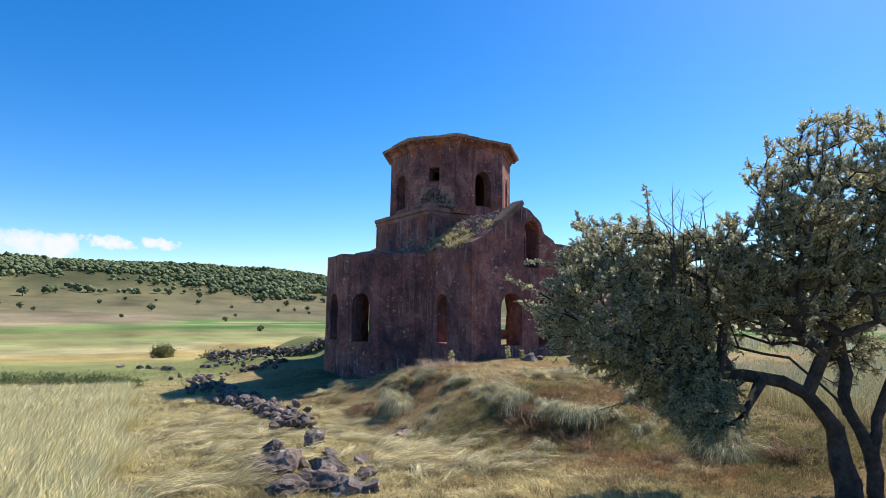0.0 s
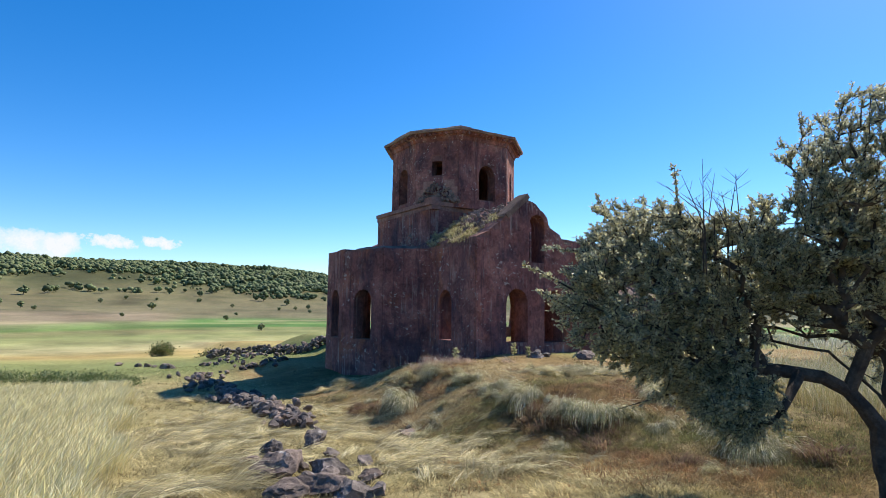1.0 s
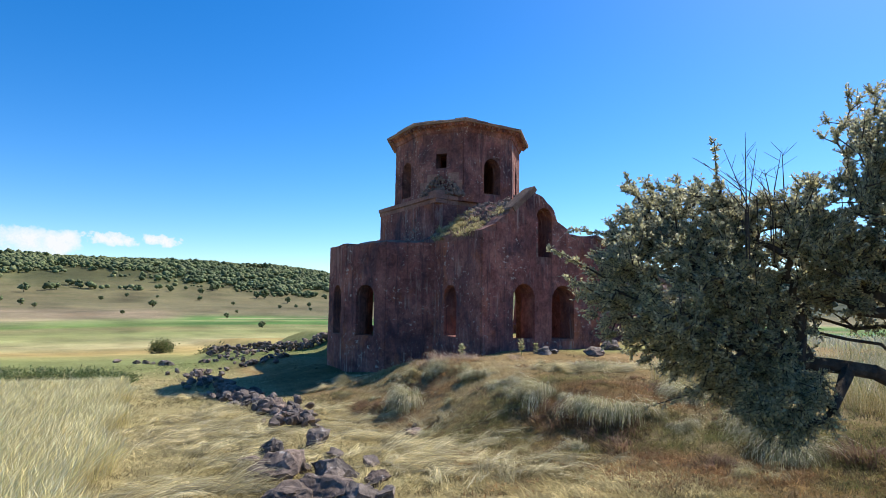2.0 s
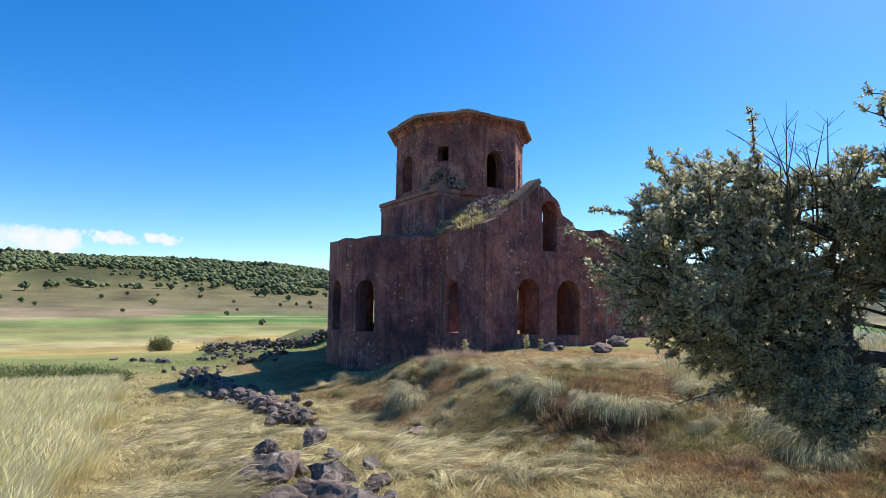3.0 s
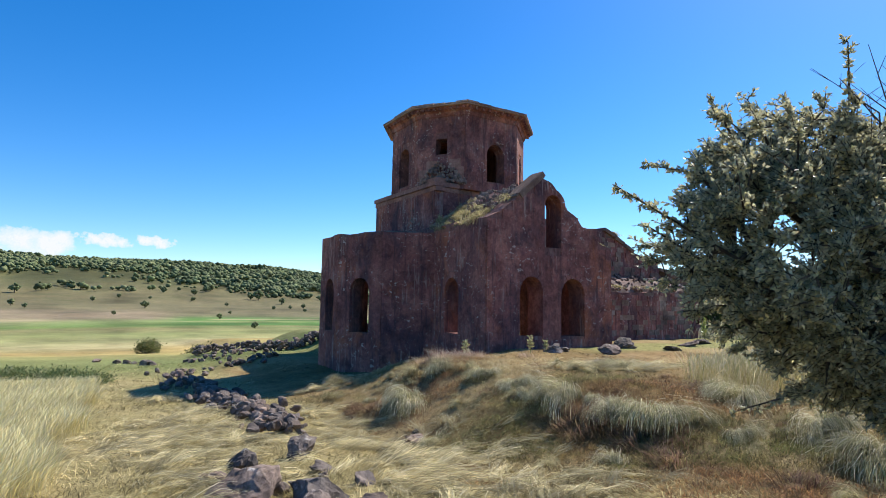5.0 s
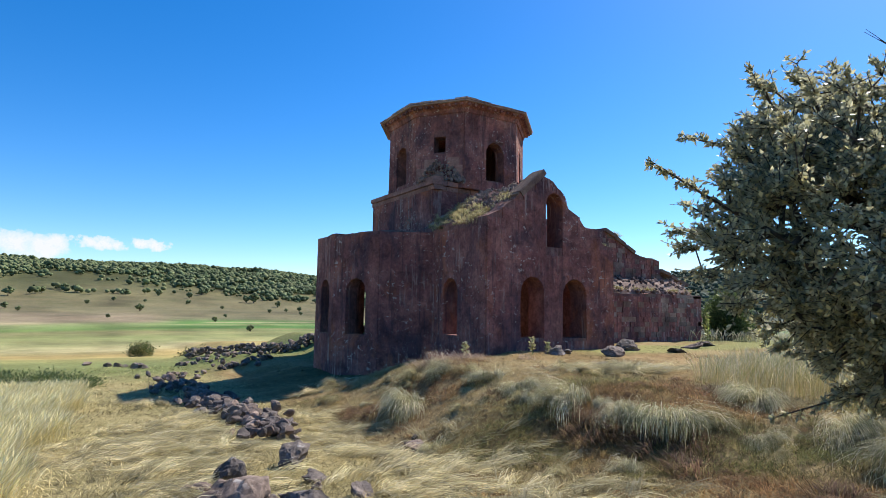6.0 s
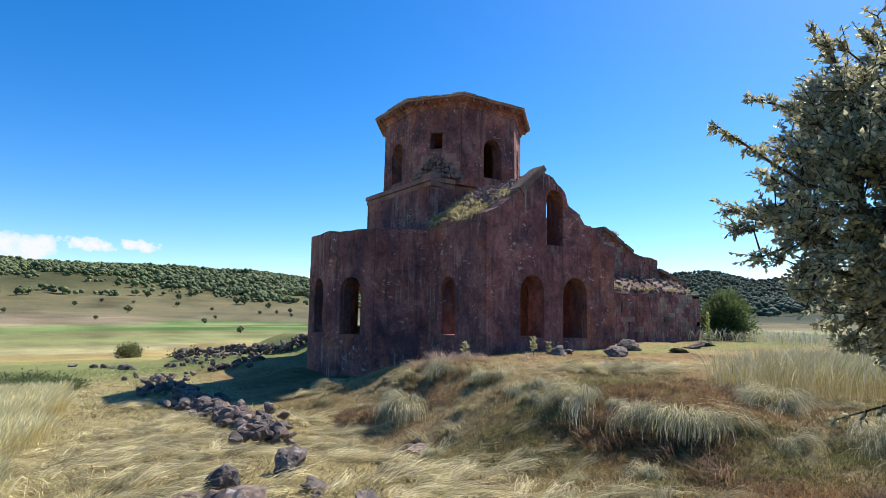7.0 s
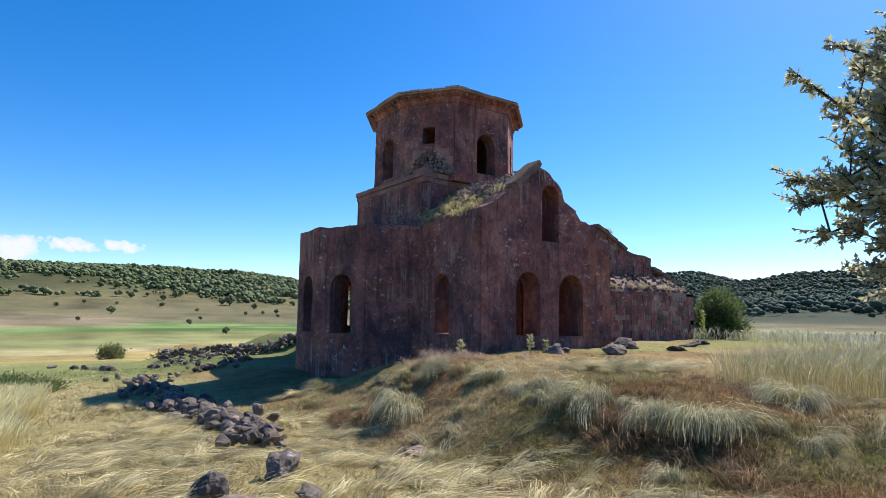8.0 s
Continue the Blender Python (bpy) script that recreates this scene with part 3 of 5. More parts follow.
for (u0, z0), (u1, z1) in (((3.7, 5.62), (5.7, 4.78)), ((7.5, 3.95), (9.6, 3.4))):
    n_ = 3
    tilt = math.atan2(z1 - z0, u1 - u0)
    for i in range(n_):
        f = (i + 0.5) / n_
        bm = bmesh.new()
        bmesh.ops.create_cube(bm, size=1)
        bmesh.ops.bevel(bm, geom=bm.edges[:], offset=0.05, segments=1, affect="EDGES")
        ln_ = math.hypot(u1 - u0, z1 - z0) / n_
        bmesh.ops.transform(bm, matrix=Matrix.LocRotScale((WX + u0 + (u1 - u0) * f, up_y + 0.35, z0 + (z1 - z0) * f - 0.03 * i), Euler((0.05 * i, -tilt, 0.04 * i)), (ln_ * 0.97, 1.0, 0.16)), verts=bm.verts)
        part("coping_slab", bm, M_SLAB, church, "sloping grey coping slab on the broken nave wall")
shelf_pts = [(low_y + 0.2, 2.6), (low_y + 0.3, 2.85), (-3.7, 3.2), (up_y + 0.1, 3.55), (up_y + 0.1, 2.4)]
v = [Vector((x, y, z)) for x in (WX, NX1 - 0.3) for y, z in shelf_pts]
k = len(shelf_pts)
shelf = raw("rubble_shelf", v, [tuple(range(k)), tuple(range(k, 2 * k))[::-1]] + [(i, i + k, (i + 1) % k + k, (i + 1) % k) for i in range(k)], M_RUBBLE, church)
r = random.Random(85)
for i in range(260):
    y = r.uniform(low_y + 0.1, up_y)
    rubble(shelf, r.uniform(WX, NX1 - 0.2), y, float(np.interp(y, [low_y + 0.3, -3.7, up_y], [2.85, 3.2, 3.55])), r.uniform(0.06, 0.15), r)
# west end and broken north side
wall("nave_wall", (NX1, low_y), (NX1, 3.8), [(0, -0.6), (8.2, -0.6)] + jag([(8.2, 2.2), (5, 3.4), (3, 3.2), (0, 2.7)], 0.4, 0.1, 86), [arch_hole(3.2, 4.8, 0.4, 2.6)], 0.8)
wall("nave_wall", (NX1, 3.8), (WX, 3.8), [(0, -0.9), (nl, -0.9)] + jag([(nl, 4.5), (6.4, 4.2), (6.2, 1.2), (4.6, 1.1), (4.3, 3.6), (0, 2.2)], 0.4, 0.1, 87), (), 0.8)

# ---- plants: materials and makers ----
nr = np.random.RandomState(11)


def leafy(name, through_light=0.35, rough=0.55, spec=0.3, spread=0.5):
    """Grass and leaves: the colour comes from the mesh, each blade or leaf a little different; light shines through."""
    m, n, l, b = shader(name, rough, spec)
    at = n.new("ShaderNodeAttribute")
    at.attribute_name = "tint"
    ge = n.new("ShaderNodeNewGeometry")
    c = mixc(n, l, spread, at.outputs["Color"], ramp(n, l, ge.outputs["Random Per Island"], [(0.0, (0.5, 0.5, 0.5)), (0.5, (1, 1, 1)), (1.0, (1.6, 1.55, 1.45))]), "MULTIPLY")
    l.new(c, b.inputs["Base Color"])
    tr = n.new("ShaderNodeBsdfTranslucent")
    l.new(c, tr.inputs["Color"])
    mx = n.new("ShaderNodeMixShader")
    mx.inputs[0].default_value = through_light
    l.new(b.outputs[0], mx.inputs[1])
    l.new(tr.outputs[0], mx.inputs[2])
    l.new(mx.outputs[0], n["Material Output"].inputs["Surface"])
    return m


M_GRASS = leafy("dry_grass", 0.4, 0.7, 0.1)
M_LEAF = leafy("grey_green_leaf", 0.5, 0.4, 0.5, 0.6)
M_FAR = leafy("far_foliage", 0.0, 0.8, 0.1, 0.5)
M_BARK = stone("grey_bark", (0.04, 0.032, 0.028), (0.075, 0.06, 0.05), (0.13, 0.11, 0.09), fine=22, patch=5, relief=0.02, each=0)


def tint(me, col):
    ca = me.color_attributes.new("tint", "FLOAT_COLOR", "POINT")
    ca.data.foreach_set("color", np.concatenate([col, np.ones((len(col), 1))], 1).astype(np.float32).ravel())


def blades(name, base, az, length, lift, width, col, droop=0.5, segs=3, material=None, tip=1.25, head=0.0):
    """Ribbons of grass. base (N, 3); az: heading; lift: start angle above level; droop: how far the tip bends down."""
    k = len(base)
    ang, pts, p = lift.copy(), [], base.copy()
    pts.append(p.copy())
    hx, hy = np.cos(az), np.sin(az)
    for s in range(segs):
        st = length / segs
        p = p + np.stack([hx * np.cos(ang) * st, hy * np.cos(ang) * st, np.sin(ang) * st], -1)
        pts.append(p.copy())
        ang = ang - droop / segs * (1 + s * 0.4)
    side = np.stack([-hy, hx, np.zeros(k)], -1)
    tw = nr.uniform(-0.8, 0.8, k)
    side = side * np.cos(tw)[:, None] + np.stack([np.zeros(k), np.zeros(k), np.sin(tw)], -1)
    co, cc = [], []
    for s in range(segs):
        f = s / segs
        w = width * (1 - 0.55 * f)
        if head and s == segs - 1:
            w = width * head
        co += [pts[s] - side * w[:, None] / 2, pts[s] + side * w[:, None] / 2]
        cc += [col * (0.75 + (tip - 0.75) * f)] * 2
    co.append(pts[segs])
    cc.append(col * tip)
    nv = 2 * segs + 1
    co = np.stack(co, 1).reshape(-1, 3)
    cc = np.stack(cc, 1).reshape(-1, 3)
    tri = []
    for s in range(segs - 1):
        tri += [2 * s, 2 * s + 1, 2 * s + 2, 2 * s + 1, 2 * s + 3, 2 * s + 2]
    tri += [2 * segs - 2, 2 * segs - 1, 2 * segs]
    idx = (np.arange(k)[:, None] * nv + np.array(tri)[None]).ravel()
    me = fast_mesh(name, co, idx, 3, material or M_GRASS)
    tint(me, cc)
    return me


def pick(cols, n_, jitter=0.12):
    c = np.array(cols)[nr.randint(0, len(cols), n_)]
    return c * (1 + nr.uniform(-jitter, jitter, (n_, 1)))


def wheat_edge(y):
    return -14.0 + 0.075 * (y + 10) + 0.25 * np.sin(y * 1.3)


# short dry sward over the near ground, thinner with distance
def sward():
    k = 240000
    a = np.radians(nr.uniform(-14, 84, k))
    d = 2.6 * np.exp(nr.uniform(0, 1, k) * math.log(34 / 2.6))
    x, y = -14.2 + d * np.sin(a), -22.4 + d * np.cos(a)
    inside = ((x > -3.2) & (x < 11.3) & (y > -6.9)) | ((x > -5.7) & (np.abs(y) < 3.6) & (x < 0)) | ((x > -4.8) & (y > -3.6) & (y < 3) & (x < 0))
    bare = fbm(x * 1.1, y * 1.1, 71) + 0.12 * nr.uniform(-1, 1, k)
    keep = ~inside & (bare > 0.3)
    x, y, d = x[keep], y[keep], d[keep]
    k = len(x)
    z = height(x, y) - 0.01
    flow = fbm(x * 0.5, y * 0.5, 81) * 9 - 3.2
    tall = ss(fbm(x * 0.8, y * 0.8, 91), 0.35, 0.7)
    col = cover_colour(x, y)
    foot = edge_x(y) - 0.9 * ss(-y, 14, 16.5)
    bank = ss(x, foot - 1.9, foot - 0.6)
    straw = (ss(fbm(x * 0.7 + 9, y * 1.3, 101), 0.42, 0.62) * (1 - 0.75 * bank))[:, None]
    col = col * (1 - straw * 0.75) + np.array((0.56, 0.48, 0.27)) * straw * 0.75
    lock = ss(fbm(x * 3.4, y * 3.4, 111, 3), 0.28, 0.62)[:, None]
    col = col * nr.uniform(0.6, 1.55, (k, 1)) * (0.45 + 0.85 * lock)
    lawn = ss(x, -2.5, 1.0) * (y < -6)
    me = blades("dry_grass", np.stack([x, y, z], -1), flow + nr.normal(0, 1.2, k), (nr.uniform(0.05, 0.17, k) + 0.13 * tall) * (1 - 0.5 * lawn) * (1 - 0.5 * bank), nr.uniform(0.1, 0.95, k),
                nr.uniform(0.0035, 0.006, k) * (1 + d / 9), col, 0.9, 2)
    tagged(new("dry_grass", me), "short dry mown grass covering the ground", "grass", kind="stuff")


sward()


# long straw lying in combed swathes along the track and the hollow
def swathes():
    spots = [(-9.5, -11.3, 1.3, .6), (-8.9, -10.2, 0.9, .5), (-10.0, -14.5, 1.5, .5), (-10.3, -16.0, 1.5, .6), (-9.2, -12.6, 1.2, .5), (-12.5, -12.6, 1.0, .6), (-11.7, -9.7, 1.1, .5), (-11.9, -3.6, 0.9, .5), (-13.3, -11.1, 1.0, .5),
             (-11.6, -11.3, 1.1, .5), (-12.9, -9.9, 1.1, .5), (-8.0, -5.5, 0.8, .35), (-6.6, -3.5, 0.7, .4), (-8.9, -14.0, 1.1, .6), (-12.4, -8.4, .9, .5), (-9.7, -17.0, 1.3, .6), (-13.5, -15.8, 1.0, .5), (-9.4, -8.6, 0.8, .4), (-11.4, -7.4, .7, .4),
             (-9.9, -12.6, 0.8, .5), (-4.6, -12.2, .8, .4), (-3.3, -12.7, .8, .4), (-12.6, -14.2, .8, .4)]
    n_, each = 760, 46
    who = nr.randint(0, len(spots), n_)
    s = np.array(spots)[who]
    ax = np.radians(-48) + (who * 0.37) % 0.8
    u, v = nr.normal(0, 0.5, n_) * s[:, 2], nr.normal(0, 0.5, n_) * s[:, 3]
    cx, cy = s[:, 0] + u * np.cos(ax) - v * np.sin(ax), s[:, 1] + u * np.sin(ax) + v * np.cos(ax)
    head = ax + nr.normal(0, 0.7, n_) + 1.8 * (fbm(cx, cy, 15) - 0.47)
    ln, lift, shade = nr.uniform(0.2, 0.62, n_), nr.uniform(0.12, 0.6, n_), nr.uniform(0.5, 1.35, n_) ** 1.2
    k = n_ * each
    R = lambda q: np.repeat(q, each)
    a, w = nr.normal(0, 0.13, k), nr.normal(0, 0.05, k)
    x = R(cx) + a * np.cos(R(head)) - w * np.sin(R(head))
    y = R(cy) + a * np.sin(R(head)) + w * np.cos(R(head))
    z = height(x, y) + nr.uniform(0.0, 0.06, k)
    col = pick([(0.66, 0.57, 0.34), (0.58, 0.49, 0.27), (0.74, 0.67, 0.46), (0.52, 0.47, 0.26)], k) * R(shade)[:, None]
    me = blades("straw", np.stack([x, y, z], -1), R(head) + nr.normal(0, 0.16, k), R(ln) * nr.uniform(0.6, 1.2, k), R(lift) + nr.normal(0, 0.1, k), nr.uniform(0.005, 0.009, k), col, 1.0, 3)
    tagged(new("straw", me), "long pale straw lying in combed swathes", "straw", kind="stuff")


swathes()


# reddish dry herbs on the slope of the bank
def herbs():
    n_, each = 5200, 34
    cy = np.concatenate([nr.uniform(-20.5, -6.5, 3600), nr.uniform(-20.5, -13.5, 1600)])
    cx = edge_x(cy) - 0.9 * ss(-cy, 14, 16.5) + nr.normal(0.5, 1.35, n_)
    g = ss(fbm(cx * 0.6, cy * 0.6, 141), 0.36, 0.6)[:, None]
    russet = pick([(0.37, 0.2, 0.095), (0.31, 0.18, 0.085), (0.43, 0.26, 0.12), (0.16, 0.1, 0.06), (0.2, 0.12, 0.07)], n_)
    olive = pick([(0.26, 0.24, 0.085), (0.19, 0.2, 0.075), (0.4, 0.33, 0.15), (0.12, 0.1, 0.05)], n_)
    ccol = (russet * (1 - g) + olive * g) * nr.uniform(0.6, 1.3, (n_, 1))
    dry = (ss(fbm(cx * 0.9, cy * 0.9, 145), 0.4, 0.6) * ss(cy, -14.5, -11.5) * 0.85)[:, None]
    ccol = ccol * (1 - dry) + pick([(0.52, 0.43, 0.24), (0.44, 0.36, 0.19), (0.6, 0.5, 0.3)], n_, 0.2) * dry
    size = nr.uniform(0.06, 0.2, n_)
    k = n_ * each
    R = lambda q: np.repeat(q, each, axis=0)
    a, d = nr.uniform(0, 6.28, k), np.sqrt(nr.uniform(0, 1, k))
    x, y = R(cx) + d * R(size) * np.cos(a), R(cy) + d * R(size) * np.sin(a)
    z = height(x, y) - 0.01 + 0.3 * R(size) * (1 - d * d)
    me = blades("dry_herbs", np.stack([x, y, z], -1), a + nr.normal(0, 0.7, k), nr.uniform(0.4, 1.0, k) * (0.03 + 0.5 * R(size)), nr.uniform(0.1, 1.35, k), nr.uniform(0.004, 0.009, k), R(ccol) * nr.uniform(0.75, 1.3, (k, 1)), 0.9, 2)
    tagged(new("dry_herbs", me), "reddish brown dried herbs on the bank", "dried herbs", kind="stuff")


herbs()


# ripe grain field beside the track, and tall dry grass beyond the bank
def grain(name, x, y, h, cols, label, cat, wide=0.0042):
    k = len(x)
    wind = 0.5 + 1.2 * (fbm(x * 0.5, y * 0.5, 151) - 0.47)
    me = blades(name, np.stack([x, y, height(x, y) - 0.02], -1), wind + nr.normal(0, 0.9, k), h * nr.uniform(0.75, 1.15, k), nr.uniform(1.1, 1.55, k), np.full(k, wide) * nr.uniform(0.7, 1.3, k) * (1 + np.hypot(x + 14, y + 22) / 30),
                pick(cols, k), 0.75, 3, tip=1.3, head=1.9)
    tagged(new(name, me), label, cat, kind="stuff")


k = 90000
gy = nr.uniform(-20.5, 0.5, k)
gx = wheat_edge(gy) - np.abs(nr.uniform(0, 1, k)) ** 1.3 * 9
keep = nr.uniform(0, 1, k) < ss(wheat_edge(gy) - gx, -0.05, 0.35)
grain("ripe_grain", gx[keep], gy[keep], 0.5 + 0.1 * fbm(gx[keep], gy[keep], 3), [(0.7, 0.6, 0.29), (0.76, 0.66, 0.36), (0.62, 0.56, 0.26), (0.8, 0.73, 0.47)], "pale ripe grain standing beside the track", "grain field")
k = 75000
gx, gy = nr.uniform(-4.6, 7.5, k), nr.uniform(-24, -12.0, k)
keep = (gy < -14.3 - 0.16 * (gx + 4.4) + 0.25 * nr.normal(0, 1, k)) & (gx > -4.1 + 0.5 * np.sin(gy * 1.7)) & (fbm(gx * 0.7, gy * 0.7, 161) > 0.33)
grain("tall_dry_grass", gx[keep], gy[keep], 0.55 + 0.3 * fbm(gx[keep], gy[keep], 4), [(0.54, 0.45, 0.21), (0.64, 0.54, 0.3), (0.4, 0.37, 0.14), (0.74, 0.65, 0.42)], "tall pale dry grass with seed heads", "tall grass", 0.003)
k = 36000
gx, gy = nr.uniform(10, 75, k), nr.uniform(-24, 12, k)
keep = (gx - 10 > -0.9 * (gy + 5)) | (gy < -9)
grain("pale_meadow", gx[keep], gy[keep], 0.55 + 0.2 * fbm(gx[keep], gy[keep], 5), [(0.66, 0.58, 0.38), (0.74, 0.67, 0.48), (0.54, 0.49, 0.27)], "pale dry meadow beyond the ruin", "tall grass", 0.009)


# overhanging tussocks of long grass
def tussock_mesh(seed, k, cols, rad, ln, width=0.006, up=(0.5, 1.5), lean=0.0, droop=1.9, locks=17):
    """A tuft whose blades fall together in locks, leaning downhill."""
    q = np.random.RandomState(seed)
    la, ld = q.uniform(0, 6.28, locks), rad * np.sqrt(q.uniform(0, 1, locks))
    lh = la + q.normal(0, 0.6, locks)
    lh = np.arctan2(np.sin(lh) + lean * math.sin(-2.5), np.cos(lh) + lean * math.cos(-2.5))
    ll, lu, ls = q.uniform(0.55, 1.15, locks), q.uniform(*up, locks), q.uniform(0.45, 1.3, locks)
    w = q.randint(0, locks, k)
    a, d = la[w] + q.normal(0, 0.35, k), np.clip(ld[w] + q.normal(0, 0.22, k) * rad, 0, rad * 1.1)
    base = np.stack([d * np.cos(a), d * np.sin(a), -0.05 + 0.1 * (1 - (d / rad) ** 2)], -1)
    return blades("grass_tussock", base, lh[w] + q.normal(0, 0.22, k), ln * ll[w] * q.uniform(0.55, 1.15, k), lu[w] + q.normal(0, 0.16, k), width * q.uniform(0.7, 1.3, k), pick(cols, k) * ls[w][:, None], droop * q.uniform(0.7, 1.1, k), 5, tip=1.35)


PALE = [(0.52, 0.47, 0.28), (0.3, 0.29, 0.14), (0.62, 0.56, 0.37), (0.22, 0.22, 0.11), (0.74, 0.67, 0.5)]
STRAW = [(0.5, 0.42, 0.23), (0.58, 0.5, 0.3), (0.42, 0.36, 0.19), (0.36, 0.34, 0.17)]
BROWN = [(0.22, 0.13, 0.085), (0.3, 0.19, 0.12), (0.17, 0.1, 0.07), (0.26, 0.2, 0.1)]
PINK = [(0.5, 0.38, 0.29), (0.58, 0.47, 0.37), (0.42, 0.3, 0.22)]
TUSSOCK = {
    "pale": [tussock_mesh(s, 1000, PALE, 0.3, 0.85, 0.005, (0.5, 1.5), 1.3, 2.7) for s in (1, 2, 3, 12, 13)],
    "straw": [tussock_mesh(s, 650, STRAW, 0.26, 0.38, 0.005, (0.5, 1.5), 0.6, 2.4) for s in (4, 5)],
    "brown": [tussock_mesh(s, 600, BROWN, 0.32, 0.2, 0.007, (0.4, 1.5), 0.0, 0.7) for s in (6, 7)],
    "pink": [tussock_mesh(s, 260, PINK, 0.35, 0.36, 0.005, (0.7, 1.5), 0.2, 0.7) for s in (8, 9)]}
WORDS = {"pale": "overhanging tussock of long silvery green grass", "straw": "flattened tussock of straw-coloured grass", "brown": "low clump of dark brown dried herbs", "pink": "upright clump of pinkish dry grass by the wall"}
# Some brown clumps also stand in for the shade under the big pale tussocks.
SPOTS = [("pale", -6.85, -15.35, 0.8), ("pale", -6.55, -15.95, 1.2), ("pale", -4.95, -16.35, 1.1), ("straw", -4.7, -15.7, 1.0), ("pale", -6.8, -14.3, 1.0), ("pale", -6.6, -12.75, 0.9), ("pale", -6.35, -11.4, 0.85),
         ("pale", -7.75, -10.5, 1.15), ("pale", -7.6, -10.2, 1.0), ("brown", -8.25, -9.4, 1.3), ("brown", -8.1, -9.8, 1.0), ("brown", -8.35, -9.0, 0.9), ("straw", -6.75, -9.1, 1.2), ("straw", -6.5, -9.8, 1.0), ("pale", -6.45, -9.9, 0.8),
         ("pale", -6.3, -17.1, 0.6), ("pale", -5.7, -17.9, 1.0), ("pale", -6.35, -18.75, 1.05), ("pale", -6.6, -19.0, 0.8), ("pale", -3.4, -12.5, 0.85), ("pale", -3.9, -12.3, 0.7), ("straw", -4.6, -11.9, 1.1), ("straw", -4.3, -12.6, 0.9),
         ("straw", -7.4, -5.9, 1.2), ("straw", -6.5, -3.5, 1.1), ("straw", -8.2, -7.4, 0.9), ("straw", -6.3, -10.5, 1.0), ("brown", -7.35, -15.1, 1.3), ("brown", -7.2, -16.2, 1.5), ("brown", -7.45, -17.0, 1.3), ("brown", -5.0, -15.5, 1.1),
         ("brown", -7.0, -15.6, 1.2), ("brown", -6.9, -16.55, 1.2), ("brown", -6.2, -19.8, 1.3), ("brown", -7.6, -18.6, 1.1), ("brown", -7.1, -12.6, 0.8), ("brown", -6.95, -14.9, 1.0), ("brown", -3.7, -12.1, 0.7),
         ("pink", -5.9, -8.9, 1.2), ("pink", -5.5, -9.1, 1.1), ("pink", -5.1, -9.0, 1.0), ("pink", -6.3, -8.8, 1.0), ("pink", -4.7, -8.8, 0.8), ("pink", -6.0, -9.4, 0.9), ("pink", -3.6, -9.4, 0.7),
         ("straw", -12.4, -12.5, 0.9), ("straw", -11.65, -9.8, 0.9), ("straw", -11.9, -3.6, 0.9), ("brown", -12.3, -12.3, 0.7), ("brown", -12.0, -3.4, 0.8), ("straw", -9.4, -8.6, 0.9), ("straw", -11.6, -6.1, 0.8),
         ("straw", -2.6, -11.6, 0.9), ("straw", -3.1, -14.2, 0.9), ("straw", -8.6, -16.0, 0.8), ("straw", -7.6, -19.1, 1.0), ("pale", -7.9, -16.3, 0.5)]
r = random.Random(31)
for i in range(34):
    y = r.uniform(-17.5, -7.5)
    SPOTS.append((r.choice(("brown", "brown", "brown", "straw", "straw", "pale")), float(edge_x(y)) + r.gauss(0.5, 0.9), y, r.uniform(0.35, 0.65)))
for kind_, x, y, s in SPOTS:
    ob = new("grass_tussock", r.choice(TUSSOCK[kind_]))
    ob.matrix_basis = Matrix.LocRotScale((x, y, gz(x, y)), Euler((r.uniform(-0.15, 0.15), r.uniform(-0.35, 0.05), r.uniform(-0.8, 0.8))), (s, s * r.uniform(0.8, 1.3), s * r.uniform(0.75, 1.05)))
    tagged(ob, WORDS[kind_], "grass tussock", "tussocks on the bank")

# turf on the broken vault, the ledges and the nave walls
TURF = [tussock_mesh(s, 260, [(0.54, 0.45, 0.25), (0.46, 0.4, 0.2), (0.38, 0.36, 0.14), (0.6, 0.52, 0.34)], 0.22, 0.26, 0.007, (0.7, 1.5), 0.2, 0.9) for s in (41, 42, 43)]
r = random.Random(33)


def turf(x, y, z, s):
    ob = new("turf", r.choice(TURF))
    ob.parent = church
    ob.matrix_basis = Matrix.LocRotScale((x, y, z), Euler((0, 0, r.uniform(0, 6))), (s, s, s))


for i in range(46):
    x = EX + 0.05 + abs(r.gauss(0, 0.75))
    y = r.uniform(FY + 0.5, -3.0)
    turf(x, y, float(np.interp(x, [EX, -2.3, -1.2, -0.75], [4.68, 5.22, 6.07, 6.38])), r.uniform(0.6, 1.2))
for i in range(16):
    u = r.uniform(4.1, L)
    turf(EX + u, FY + 0.4, float(np.interp(u, [4.2, 4.7, 5.0, L], [4.85, 4.75, 4.35, 4.2])), r.uniform(0.4, 0.8))
for i in range(30):
    turf(r.uniform(WX + 2, NX1), r.uniform(low_y + 0.2, -3.2), 2.9, r.uniform(0.4, 0.9))
for i in range(10):
    turf(r.uniform(WX + 1.5, WX + 5), up_y + 0.4, 5.45, r.uniform(0.6, 1.1))

# ---- stones ----


def field_stone(x, y, s, sink=0.3, label="", flat=0.75, name="boulder", group="", zadd=0.0):
    ob = new(name, BOULDERS[r.randrange(8)])
    ob.matrix_basis = Matrix.LocRotScale((x, y, gz(x, y) + s * flat * (1 - 2 * sink) * 0.9 + zadd), Euler((r.uniform(-.4, .4), r.uniform(-.4, .4), r.uniform(0, 6.28))), (s * r.uniform(0.95, 1.3), s * r.uniform(0.75, 1.05), s * flat))
    return tagged(ob, label or "angular grey-brown field stone half sunk in grass", "stone", group)


